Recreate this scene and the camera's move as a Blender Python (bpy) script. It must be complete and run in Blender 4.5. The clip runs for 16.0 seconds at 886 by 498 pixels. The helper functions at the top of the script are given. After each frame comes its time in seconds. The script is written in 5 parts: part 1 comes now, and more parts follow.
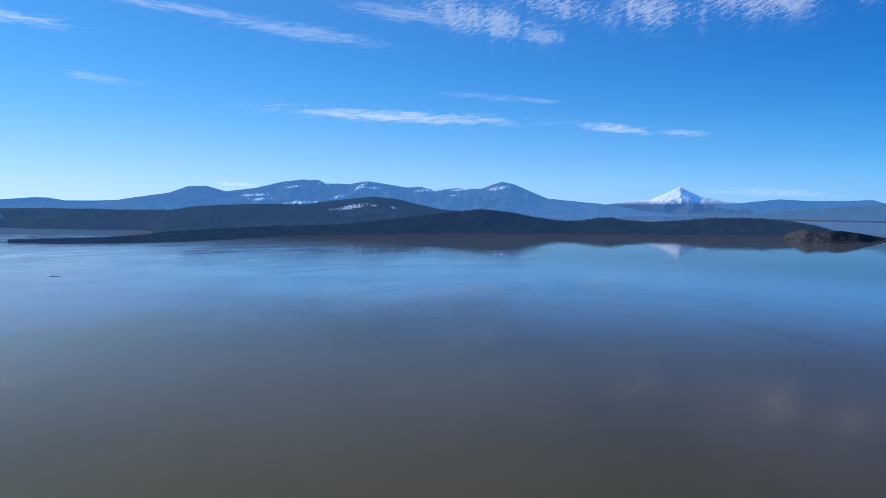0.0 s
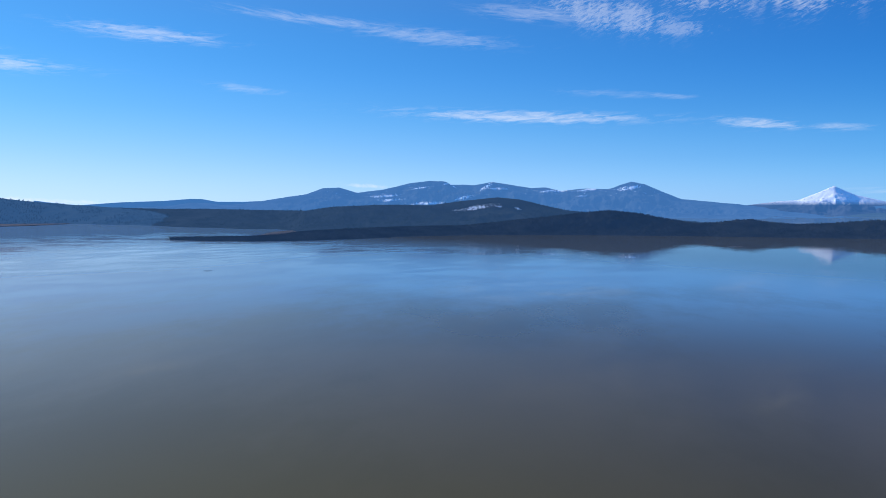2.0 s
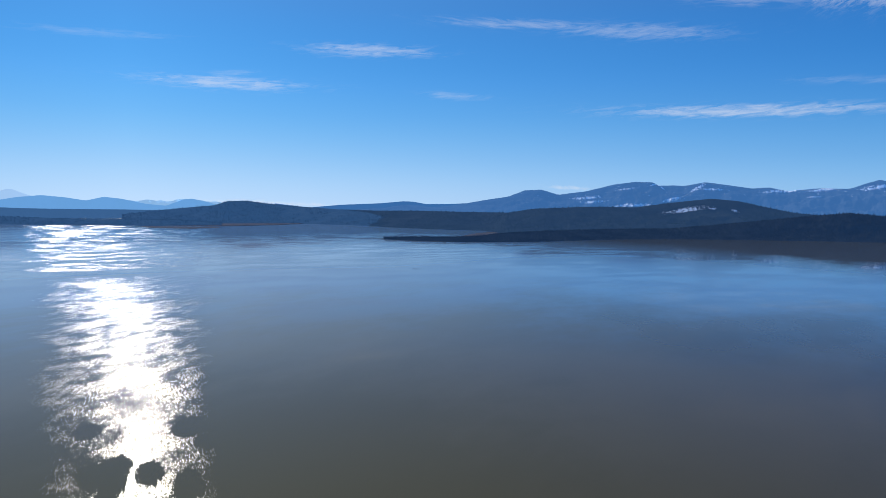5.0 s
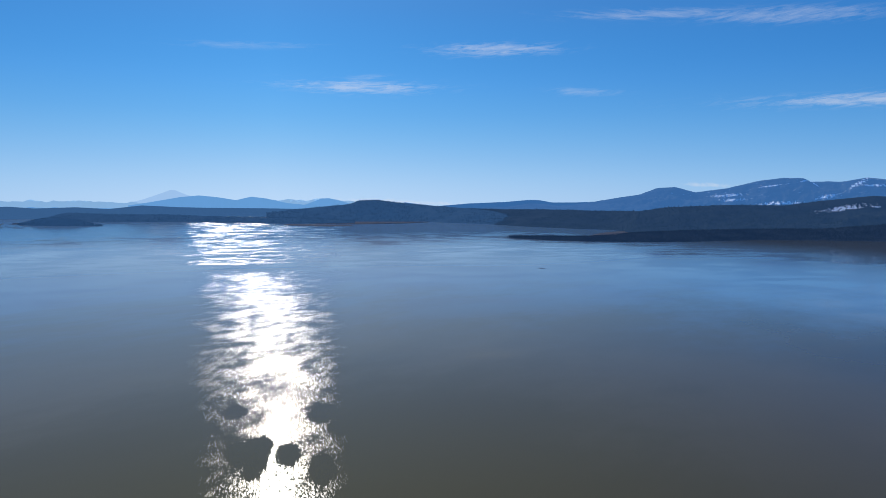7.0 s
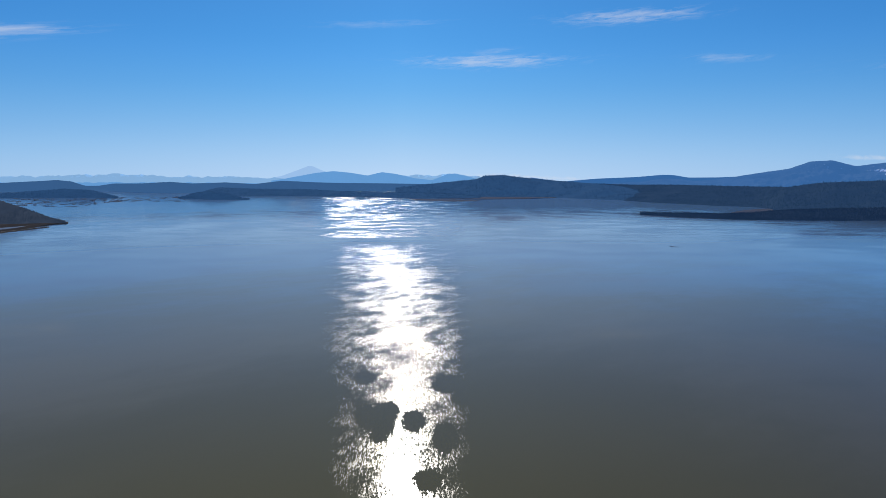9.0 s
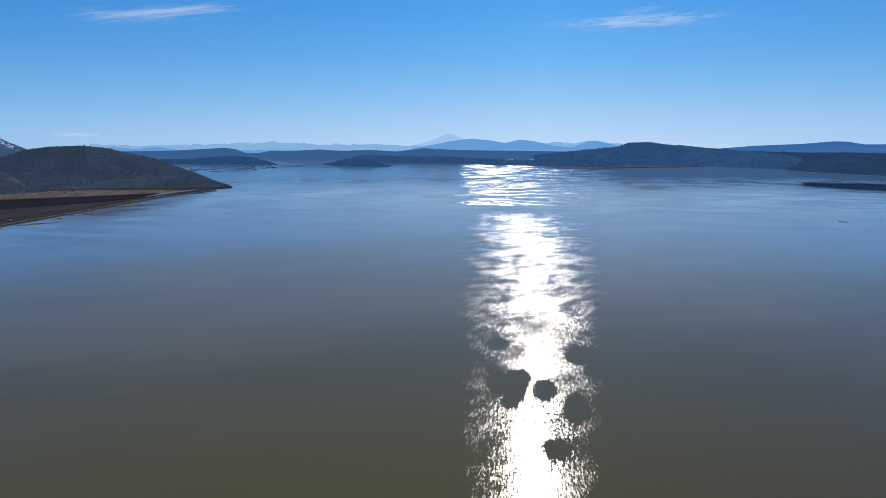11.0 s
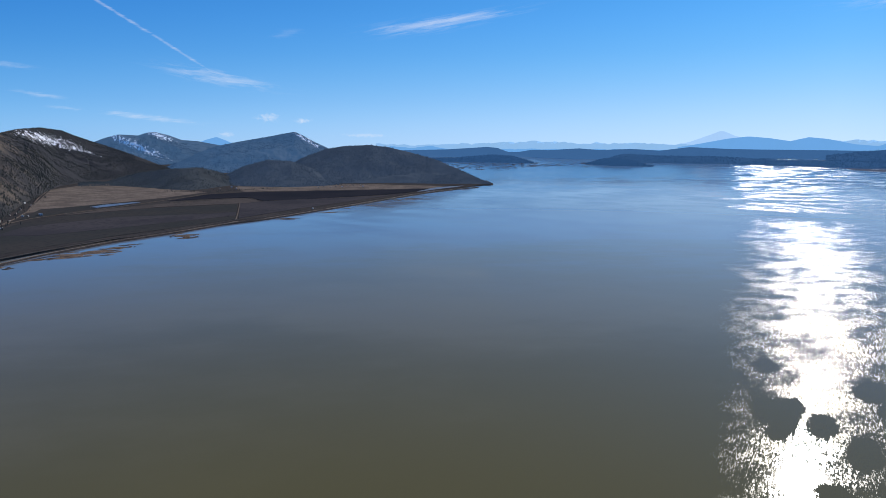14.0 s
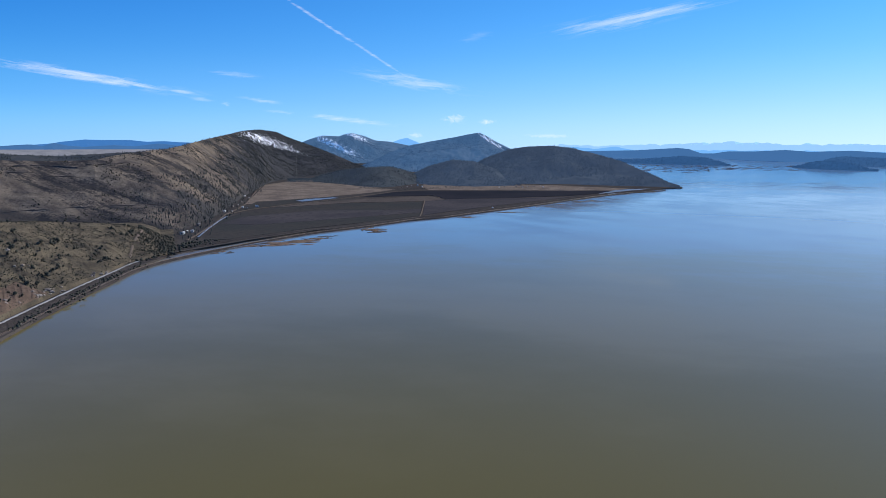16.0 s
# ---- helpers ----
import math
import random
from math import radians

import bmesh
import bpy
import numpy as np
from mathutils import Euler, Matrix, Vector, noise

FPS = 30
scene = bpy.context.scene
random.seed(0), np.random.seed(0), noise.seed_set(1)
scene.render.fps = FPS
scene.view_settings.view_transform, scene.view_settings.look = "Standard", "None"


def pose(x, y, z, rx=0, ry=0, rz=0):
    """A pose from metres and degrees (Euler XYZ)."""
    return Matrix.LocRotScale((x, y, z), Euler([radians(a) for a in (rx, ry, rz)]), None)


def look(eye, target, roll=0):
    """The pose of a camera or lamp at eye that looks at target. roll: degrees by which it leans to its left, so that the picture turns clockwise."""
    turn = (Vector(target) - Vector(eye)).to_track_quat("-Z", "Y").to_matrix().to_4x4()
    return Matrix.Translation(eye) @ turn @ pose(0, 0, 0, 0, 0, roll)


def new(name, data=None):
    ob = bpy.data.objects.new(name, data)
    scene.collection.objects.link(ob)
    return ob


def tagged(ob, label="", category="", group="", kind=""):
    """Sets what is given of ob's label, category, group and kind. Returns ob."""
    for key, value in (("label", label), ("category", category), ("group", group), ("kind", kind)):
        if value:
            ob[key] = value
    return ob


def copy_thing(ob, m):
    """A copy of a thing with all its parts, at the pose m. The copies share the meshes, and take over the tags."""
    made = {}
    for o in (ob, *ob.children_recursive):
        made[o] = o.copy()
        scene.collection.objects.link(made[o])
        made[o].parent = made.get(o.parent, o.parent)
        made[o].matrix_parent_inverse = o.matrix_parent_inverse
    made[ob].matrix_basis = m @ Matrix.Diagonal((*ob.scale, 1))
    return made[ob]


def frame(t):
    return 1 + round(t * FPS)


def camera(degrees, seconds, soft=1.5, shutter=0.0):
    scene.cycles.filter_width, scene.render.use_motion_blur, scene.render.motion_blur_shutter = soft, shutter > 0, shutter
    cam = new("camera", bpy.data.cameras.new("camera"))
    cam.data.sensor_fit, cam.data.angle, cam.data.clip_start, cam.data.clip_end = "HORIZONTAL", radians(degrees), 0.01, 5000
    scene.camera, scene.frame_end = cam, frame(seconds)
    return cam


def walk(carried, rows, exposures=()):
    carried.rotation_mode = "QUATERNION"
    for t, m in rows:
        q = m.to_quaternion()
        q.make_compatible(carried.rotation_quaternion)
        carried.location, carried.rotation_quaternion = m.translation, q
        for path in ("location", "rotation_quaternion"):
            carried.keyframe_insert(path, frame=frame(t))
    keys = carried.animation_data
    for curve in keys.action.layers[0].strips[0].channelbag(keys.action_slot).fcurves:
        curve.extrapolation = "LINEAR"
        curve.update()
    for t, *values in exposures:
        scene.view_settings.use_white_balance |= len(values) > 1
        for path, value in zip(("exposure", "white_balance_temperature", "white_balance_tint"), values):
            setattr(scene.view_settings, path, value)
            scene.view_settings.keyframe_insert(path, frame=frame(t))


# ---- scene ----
cam = camera(69.6, 16.0, soft=0.75)
# The drone hovers 120 m over the lake and turns to its left.
walk(cam, [
    (0, pose(0, 0, 120, 86.042, -0.017, 0.000)),
    (0.5, pose(0, 0, 120, 86.058, 0.000, 2.951)),
    (1, pose(0, 0, 120, 86.084, 0.035, 5.757)),
    (1.5, pose(0, 0, 120, 86.095, -0.035, 8.392)),
    (2, pose(0, 0, 120, 86.114, 0.014, 11.119)),
    (2.5, pose(0, 0, 120, 86.148, -0.009, 14.076)),
    (3, pose(0, 0, 120, 86.186, -0.084, 17.485)),
    (3.5, pose(0, 0, 120, 86.203, -0.074, 20.660)),
    (4, pose(0, 0, 120, 86.240, -0.046, 23.563)),
    (4.5, pose(0, 0, 120, 86.258, -0.088, 26.214)),
    (5, pose(0, 0, 120, 86.299, -0.002, 29.025)),
    (7.5, pose(0, 0, 120, 85.952, 0.049, 43.064)),
    (8, pose(0, 0, 120, 85.555, 0.029, 45.841)),
    (8.5, pose(0, 0, 120, 84.874, 0.071, 48.603)),
    (9, pose(0, 0, 120, 83.994, 0.071, 51.504)),
    (11.5, pose(0, 0, 120, 80.928, 0.074, 67.374)),
    (12, pose(0, 0, 120, 80.956, 0.053, 71.274)),
    (12.5, pose(0, 0, 120, 80.978, 0.088, 75.027)),
    (13, pose(0, 0, 120, 81.029, 0.051, 78.822)),
    (13.5, pose(0, 0, 120, 81.067, 0.027, 82.557)),
    (14, pose(0, 0, 120, 81.082, 0.073, 86.475)),
    (14.5, pose(0, 0, 120, 81.092, -0.006, 90.474)),
    (15, pose(0, 0, 120, 81.114, -0.120, 94.566)),
    (15.5, pose(0, 0, 120, 81.132, -0.141, 98.627)),
    (16, pose(0, 0, 120, 81.123, -0.158, 102.534)),
], [(0, 0.20), (5, -0.13), (9, -0.26), (12.5, -0.15), (14.5, 0.06), (16, 0.30)])

# ---- world, sun ----
SUN_AZ, SUN_EL = 55.2, 30.5
EYE = 120.0


def way(az, el):
    """The direction at az degrees left of +y and el degrees up."""
    a, e = radians(az), radians(el)
    return Vector((-math.sin(a) * math.cos(e), math.cos(a) * math.cos(e), math.sin(e)))


sun = new("sun", bpy.data.lights.new("sun", "SUN"))
sun.data.energy, sun.data.angle, sun.data.color = 3.2, radians(0.53), (1.0, 0.94, 0.86)
sun.matrix_world = look(way(SUN_AZ, SUN_EL) * 2000, (0, 0, 0))

world = bpy.data.worlds.new("sky")
scene.world = world
world.use_nodes = True
wn, wl = world.node_tree.nodes, world.node_tree.links
wn.clear()


def wmath(op, *args, clamp=False):
    n = wn.new("ShaderNodeMath")
    n.operation, n.use_clamp = op, clamp
    for i, v in enumerate(args):
        if isinstance(v, (int, float)):
            n.inputs[i].default_value = v
        else:
            wl.new(v, n.inputs[i])
    return n.outputs[0]


def wmix(fac, a, b, blend="MIX"):
    n = wn.new("ShaderNodeMix")
    n.data_type, n.blend_type = "RGBA", blend
    for sock, v in ((n.inputs[0], fac), (n.inputs[6], a), (n.inputs[7], b)):
        if isinstance(v, (int, float)):
            sock.default_value = v
        elif isinstance(v, tuple):
            sock.default_value = (*v, 1)
        else:
            wl.new(v, sock)
    return n.outputs[2]


sky = wn.new("ShaderNodeTexSky")
sky.sky_type, sky.sun_disc = "NISHITA", False
sky.sun_elevation, sky.sun_rotation = radians(SUN_EL), radians(-SUN_AZ)
sky.altitude, sky.air_density, sky.dust_density, sky.ozone_density = 1300, 1.0, 0.7, 2.5
coord = wn.new("ShaderNodeTexCoord")
axes = wn.new("ShaderNodeSeparateXYZ")
wl.new(coord.outputs["Generated"], axes.inputs[0])
AZ = wmath("MULTIPLY", wmath("ARCTAN2", wmath("MULTIPLY", axes.outputs[0], -1.0), axes.outputs[1]), 57.2958)
EL = wmath("MULTIPLY", wmath("ARCSINE", axes.outputs[2]), 57.2958)


def sky_ramp(stops):
    """Colours by elevation."""
    r = wn.new("ShaderNodeValToRGB")
    for n, (e, c) in enumerate(stops):
        stop = r.color_ramp.elements[n] if n < 2 else r.color_ramp.elements.new(0.5)
        stop.position, stop.color = (e + 10) / 100, (*c, 1)
    r.color_ramp.interpolation = "B_SPLINE"
    wl.new(wmath("DIVIDE", wmath("ADD", EL, 10.0), 100.0), r.inputs[0])
    return r.outputs[0]


# a deep, clean winter blue away from the sun; on the sun's side the haze makes it paler and lighter
DEEP = sky_ramp([(-10, (0.25, 0.48, 0.76)), (-1, (0.25, 0.51, 0.84)), (2, (0.130, 0.445, 0.86)), (4, (0.066, 0.365, 0.82)), (8, (0.020, 0.226, 0.698)), (12, (0.011, 0.166, 0.604)),
                 (17, (0.012, 0.134, 0.525)), (30, (0.030, 0.125, 0.43)), (90, (0.05, 0.14, 0.36))])
HAZY = sky_ramp([(-10, (0.50, 0.69, 0.87)), (-1, (0.60, 0.765, 1.02)), (2, (0.47, 0.71, 1.05)), (5, (0.285, 0.605, 1.06)), (8, (0.170, 0.520, 1.05)), (12, (0.098, 0.425, 0.975)),
                 (17, (0.082, 0.350, 0.88)), (30, (0.135, 0.325, 0.72)), (90, (0.07, 0.17, 0.42))])
sunward = wmath("SUBTRACT", 1.0, wmath("DIVIDE", wmath("ABSOLUTE", wmath("SUBTRACT", AZ, SUN_AZ)), 98.0), clamp=True)
lum = wn.new("ShaderNodeRGBToBW")
wl.new(sky.outputs[0], lum.inputs[0])
glare = wmath("POWER", wmath("MULTIPLY", lum.outputs[0], 0.15), 0.12)
air = wn.new("ShaderNodeVectorMath")
air.operation = "SCALE"
wl.new(wmix(sunward, DEEP, HAZY), air.inputs[0])
wl.new(glare, air.inputs["Scale"])
clear = air.outputs[0]


def cloud_noise(sx, sy, detail, lean=0.0, rough=0.6, seed=0.0):
    """Noise over the sky's angles, drawn out along the wind."""
    c = wn.new("ShaderNodeCombineXYZ")
    wl.new(wmath("MULTIPLY", AZ, sx), c.inputs[0])
    wl.new(wmath("MULTIPLY", wmath("ADD", EL, wmath("MULTIPLY", AZ, lean)), sy), c.inputs[1])
    c.inputs[2].default_value = seed
    n = wn.new("ShaderNodeTexNoise")
    n.inputs["Scale"].default_value, n.inputs["Detail"].default_value, n.inputs["Roughness"].default_value = 1.0, detail, rough
    n.inputs["Distortion"].default_value = 0.6
    wl.new(c.outputs[0], n.inputs["Vector"])
    return n.outputs[0]


def cloud(az, el, wide, high, lean, cover, wisp):
    """One drawn-out cirrus patch that thins out softly, combed into threads by the noise wisp."""
    wide, high = wide * 1.15, high * 0.95
    da = wmath("SUBTRACT", AZ, az)
    de = wmath("SUBTRACT", wmath("SUBTRACT", EL, el), wmath("MULTIPLY", da, lean))
    q = wmath("ADD", wmath("POWER", wmath("ABSOLUTE", wmath("DIVIDE", da, wide)), 2.0), wmath("POWER", wmath("ABSOLUTE", wmath("DIVIDE", de, high)), 2.0))
    body = wmath("EXPONENT", wmath("MULTIPLY", q, -1.9))
    m = wmath("MULTIPLY_ADD", wmath("SUBTRACT", wisp, 0.5), 3.0, wmath("MULTIPLY_ADD", body, 0.80, -0.08), clamp=True)
    return wmath("MULTIPLY", wmath("MULTIPLY", m, wmath("MULTIPLY", body, 1.9, clamp=True)), cover)


streaky = cloud_noise(0.50, 3.4, 10, 0.05, 0.66)
rising = cloud_noise(0.30, 3.6, 10, 0.17, 0.64, 5.0)
falling = cloud_noise(0.40, 3.2, 10, -0.12, 0.66, 7.0)
# rippled cloud: rows of small fleeces in leaning columns
ranks = wmath("MULTIPLY", wmath("SUBTRACT", cloud_noise(0.34, 0.10, 3, 0.8, 0.5, 11.0), 0.5), 1.1)
fleecy = wmath("ADD", wmath("MULTIPLY_ADD", wmath("SUBTRACT", cloud_noise(1.5, 4.4, 7, 0.30, 0.72, 3.0), 0.5), 1.5, 0.5), ranks)
puffy = cloud_noise(1.6, 2.4, 5, 0.0, 0.6, 9.0)
CLOUDS = [  # az, el, half width, half height, lean; cover, which noise
    (4.03, 7.75, 11.80, 0.70, 0.043, 1.0, streaky), (-14.72, 6.56, 3.53, 0.55, 0.130, 0.95, streaky), (-20.67, 5.94, 2.42, 0.36, 0.050, 0.6, streaky),
    (28.00, 9.80, 3.20, 0.45, 0.048, 0.40, streaky), (-3.90, 9.46, 5.09, 0.40, 0.081, 0.25, streaky), (-8.0, 9.1, 2.6, 0.30, 0.10, 0.35, streaky),
    (12.5, 14.55, 7.5, 0.85, 0.095, 0.55, streaky), (22.0, 15.6, 8.0, 0.60, 0.06, 0.55, falling), (3.0, 16.2, 6.0, 0.9, 0.12, 0.55, falling),
    (-3.0, 15.9, 6.5, 1.7, 0.20, 0.62, fleecy), (-10.5, 16.6, 5.0, 1.6, 0.22, 0.62, fleecy), (-8.5, 14.4, 3.2, 0.8, 0.10, 0.45, fleecy),
    (-18.5, 15.9, 4.0, 2.0, 0.10, 0.75, fleecy), (-25.5, 16.0, 5.0, 2.0, 0.12, 0.75, fleecy), (-33.0, 16.2, 6.0, 1.9, 0.12, 0.55, fleecy),
    (35.60, 13.50, 6.20, 0.72, 0.010, 0.85, streaky), (47.63, 10.35, 7.20, 0.72, 0.005, 0.95, streaky), (47.0, 11.2, 2.2, 0.30, -0.06, 0.35, streaky),
    (57.05, 13.37, 6.20, 0.40, -0.040, 0.28, streaky), (-27.12, 1.00, 6.20, 0.55, 0.040, 0.40, streaky),
    (17.77, 1.73, 2.43, 0.24, 0.068, 0.85, puffy), (44.09, 0.43, 6.80, 0.30, 0.034, 0.85, puffy),
    (86.20, 10.78, 6.30, 0.55, -0.130, 0.95, rising), (88.2, 10.35, 4.6, 0.75, -0.100, 0.70, rising),
    (131.2, 5.45, 6.80, 0.52, 0.130, 1.15, falling), (124.2, 4.55, 1.3, 0.22, 0.10, 0.7, streaky), (99.8, 9.5, 1.3, 0.4, -0.2, 0.25, streaky),
    (113.20, 10.70, 4.20, 0.20, 0.585, 0.75, streaky), (108.40, 7.85, 3.15, 0.19, 0.615, 0.65, streaky), (105.20, 5.80, 4.60, 0.72, 0.150, 0.75, falling), (120.05, 6.11, 2.10, 0.30, 0.070, 0.40, streaky),
    (118.22, 4.06, 1.83, 0.22, 0.122, 0.65, streaky), (116.41, 3.09, 1.41, 0.18, 0.082, 0.5, streaky), (111.00, 2.54, 3.77, 0.34, 0.110, 0.75, streaky),
    (101.57, 2.70, 0.90, 0.45, -0.006, 1.25, puffy), (98.63, 2.41, 0.65, 0.30, -0.000, 1.15, puffy), (105.01, 1.24, 0.75, 0.25, 0.031, 0.9, puffy), (93.35, 1.18, 2.10, 0.20, -0.000, 0.85, puffy),
    (120.97, 3.68, 0.35, 0.22, 0.028, 0.8, puffy), (122.82, 4.01, 0.97, 0.22, 0.120, 0.5, streaky),
]
cover = None
for row in CLOUDS:
    m = cloud(*row)
    cover = m if cover is None else wmath("MAXIMUM", cover, m)
clouded = wmix(wmath("MULTIPLY", cover, 0.46, clamp=True), clear, (0.84, 0.88, 0.98))
back = wn.new("ShaderNodeBackground")
back.inputs["Strength"].default_value = 1.0
wl.new(clouded, back.inputs[0])
wl.new(back.outputs[0], wn.new("ShaderNodeOutputWorld").inputs[0])

# ---- materials ----


class Nodes:
    """A node material under construction."""

    def __init__(self, name):
        self.mat = bpy.data.materials.new(name)
        self.mat.use_nodes = True
        self.n, self.l = self.mat.node_tree.nodes, self.mat.node_tree.links
        self.bsdf = self.n["Principled BSDF"]
        self.pos = self.n.new("ShaderNodeNewGeometry").outputs["Position"]

    def put(self, v, sock):
        if isinstance(v, (int, float)):
            sock.default_value = v
        elif isinstance(v, tuple):
            sock.default_value = (*v, 1) if len(sock.default_value) == 4 and len(v) == 3 else v
        else:
            self.l.new(v, sock)

    def math(self, op, *args, clamp=False):
        n = self.n.new("ShaderNodeMath")
        n.operation, n.use_clamp = op, clamp
        for i, v in enumerate(args):
            self.put(v, n.inputs[i])
        return n.outputs[0]

    def mix(self, fac, a, b, blend="MIX"):
        n = self.n.new("ShaderNodeMix")
        n.data_type, n.blend_type = "RGBA", blend
        self.put(fac, n.inputs[0]), self.put(a, n.inputs[6]), self.put(b, n.inputs[7])
        return n.outputs[2]

    def noise(self, size, detail=5, stretch=(1, 1, 1), rough=0.55, turn=0.0, shift=0.0):
        """Noise whose features are about size metres across."""
        m = self.n.new("ShaderNodeMapping")
        m.inputs["Scale"].default_value = tuple(s / size for s in stretch)
        m.inputs["Rotation"].default_value = (0, 0, radians(turn))
        m.inputs["Location"].default_value = (shift, shift, 0)
        n = self.n.new("ShaderNodeTexNoise")
        n.inputs["Scale"].default_value, n.inputs["Detail"].default_value, n.inputs["Roughness"].default_value = 1.0, detail, rough
        self.l.new(self.pos, m.inputs[0])
        self.l.new(m.outputs[0], n.inputs["Vector"])
        return n.outputs[0]

    def drawn(self, along, across, turn, detail=5, rough=0.6, shift=0.0, up=None):
        """Noise whose features are along metres long in the direction turn (degrees from +x towards +y) and across metres wide."""
        p = self.n.new("ShaderNodeSeparateXYZ")
        self.l.new(self.pos, p.inputs[0])
        c, s = math.cos(radians(turn)), math.sin(radians(turn))
        u = self.math("ADD", self.math("MULTIPLY", p.outputs[0], c), self.math("MULTIPLY", p.outputs[1], s))
        v = self.math("SUBTRACT", self.math("MULTIPLY", p.outputs[1], c), self.math("MULTIPLY", p.outputs[0], s))
        q = self.n.new("ShaderNodeCombineXYZ")
        self.l.new(self.math("DIVIDE", u, along), q.inputs[0])
        self.l.new(self.math("DIVIDE", v, across), q.inputs[1])
        self.l.new(self.math("MULTIPLY_ADD", p.outputs[2], 1.0 / (up or across), shift), q.inputs[2])
        n = self.n.new("ShaderNodeTexNoise")
        n.inputs["Scale"].default_value, n.inputs["Detail"].default_value, n.inputs["Roughness"].default_value = 1.0, detail, rough
        self.l.new(q.outputs[0], n.inputs["Vector"])
        return n.outputs[0]

    def step(self, v, lo, hi):
        n = self.n.new("ShaderNodeMapRange")
        n.interpolation_type = "SMOOTHSTEP"
        self.put(v, n.inputs[0])
        n.inputs[1].default_value, n.inputs[2].default_value = lo, hi
        return n.outputs[0]

    def bump(self, height, strength, metres):
        b = self.n.new("ShaderNodeBump")
        self.put(strength, b.inputs["Strength"])
        b.inputs["Distance"].default_value = metres
        self.l.new(height, b.inputs["Height"])
        self.l.new(b.outputs[0], self.bsdf.inputs["Normal"])

    def done(self, colour, rough=0.9, spec=0.2):
        self.put(colour, self.bsdf.inputs["Base Color"])
        self.put(rough, self.bsdf.inputs["Roughness"])
        self.bsdf.inputs["Specular IOR Level"].default_value = spec
        return self.mat


def snowfield(m, col, fields, crumb=14.0):
    """Old snow left in long drifts, placed to fit the camera's view: each from one bearing and height angle to another,
    and how deep.
    """
    p = m.n.new("ShaderNodeSeparateXYZ")
    m.l.new(m.pos, p.inputs[0])
    az = m.math("MULTIPLY", m.math("ARCTAN2", m.math("MULTIPLY", p.outputs[0], -1.0), p.outputs[1]), 57.2958)
    flat = m.math("SQRT", m.math("ADD", m.math("MULTIPLY", p.outputs[0], p.outputs[0]), m.math("MULTIPLY", p.outputs[1], p.outputs[1])))
    el = m.math("MULTIPLY", m.math("ARCTAN2", m.math("SUBTRACT", p.outputs[2], EYE), flat), 57.2958)
    ragged = m.math("SUBTRACT", m.drawn(crumb * 2.6, crumb, 90.0 + fields[0][0], 7, 0.72, 0.0, crumb * 1.5), 0.5)
    for a0, e0, a1, e1, deep in fields:
        ca, ce, half = (a0 + a1) / 2, (e0 + e1) / 2, abs(a1 - a0) / 2
        da = m.math("SUBTRACT", az, ca)
        de = m.math("SUBTRACT", m.math("SUBTRACT", el, ce), m.math("MULTIPLY", da, (e1 - e0) / (a1 - a0)))
        da, de = m.math("DIVIDE", da, half), m.math("DIVIDE", de, deep)
        q = m.math("ADD", m.math("MULTIPLY", da, da), m.math("MULTIPLY", de, de))
        q = m.math("MULTIPLY_ADD", ragged, 12.0, m.math("ADD", q, 0.55))
        col = m.mix(m.math("SUBTRACT", 1.0, m.step(q, 0.72, 0.95)), col, (0.88, 0.89, 0.91))
    return col


def earth(name, a, b, c, size=60.0, fine=6.0, bump=0.6, soft=0.12):
    """Ground of three tones in patches, with fine relief."""
    m = Nodes(name)
    big, small = m.noise(size, 6), m.noise(fine, 4)
    col = m.mix(m.step(big, 0.5 - soft, 0.5 + soft), a, b)
    col = m.mix(m.step(small, 0.5, 0.72), col, c)
    m.bump(small, bump, fine * 0.4)
    return m.done(col, 0.95, 0.0)


def plain(name, a, b, size=1.0, rough=0.7, spec=0.3):
    """Paint, timber or metal with slight weathering."""
    m = Nodes(name)
    return m.done(m.mix(m.step(m.noise(size, 5), 0.35, 0.7), a, b), rough, spec)


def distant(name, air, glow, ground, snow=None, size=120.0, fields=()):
    """A far range: the haze of the air before it is painted in as glow."""
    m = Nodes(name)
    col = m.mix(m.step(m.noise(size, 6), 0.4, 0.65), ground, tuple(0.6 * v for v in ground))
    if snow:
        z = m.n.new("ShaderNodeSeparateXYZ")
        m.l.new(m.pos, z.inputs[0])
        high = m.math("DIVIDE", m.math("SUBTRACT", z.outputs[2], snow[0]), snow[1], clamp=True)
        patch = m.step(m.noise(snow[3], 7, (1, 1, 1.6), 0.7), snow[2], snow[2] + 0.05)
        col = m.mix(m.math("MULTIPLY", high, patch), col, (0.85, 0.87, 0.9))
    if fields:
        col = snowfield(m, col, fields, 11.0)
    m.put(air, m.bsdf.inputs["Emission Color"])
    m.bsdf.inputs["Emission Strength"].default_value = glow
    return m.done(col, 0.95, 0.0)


# Forest floor lightened and blued, with haze put into its colour.
M_FOREST = earth("hazy conifer forest floor", (0.062, 0.070, 0.076), (0.080, 0.083, 0.084), (0.098, 0.092, 0.086), 90, 9)


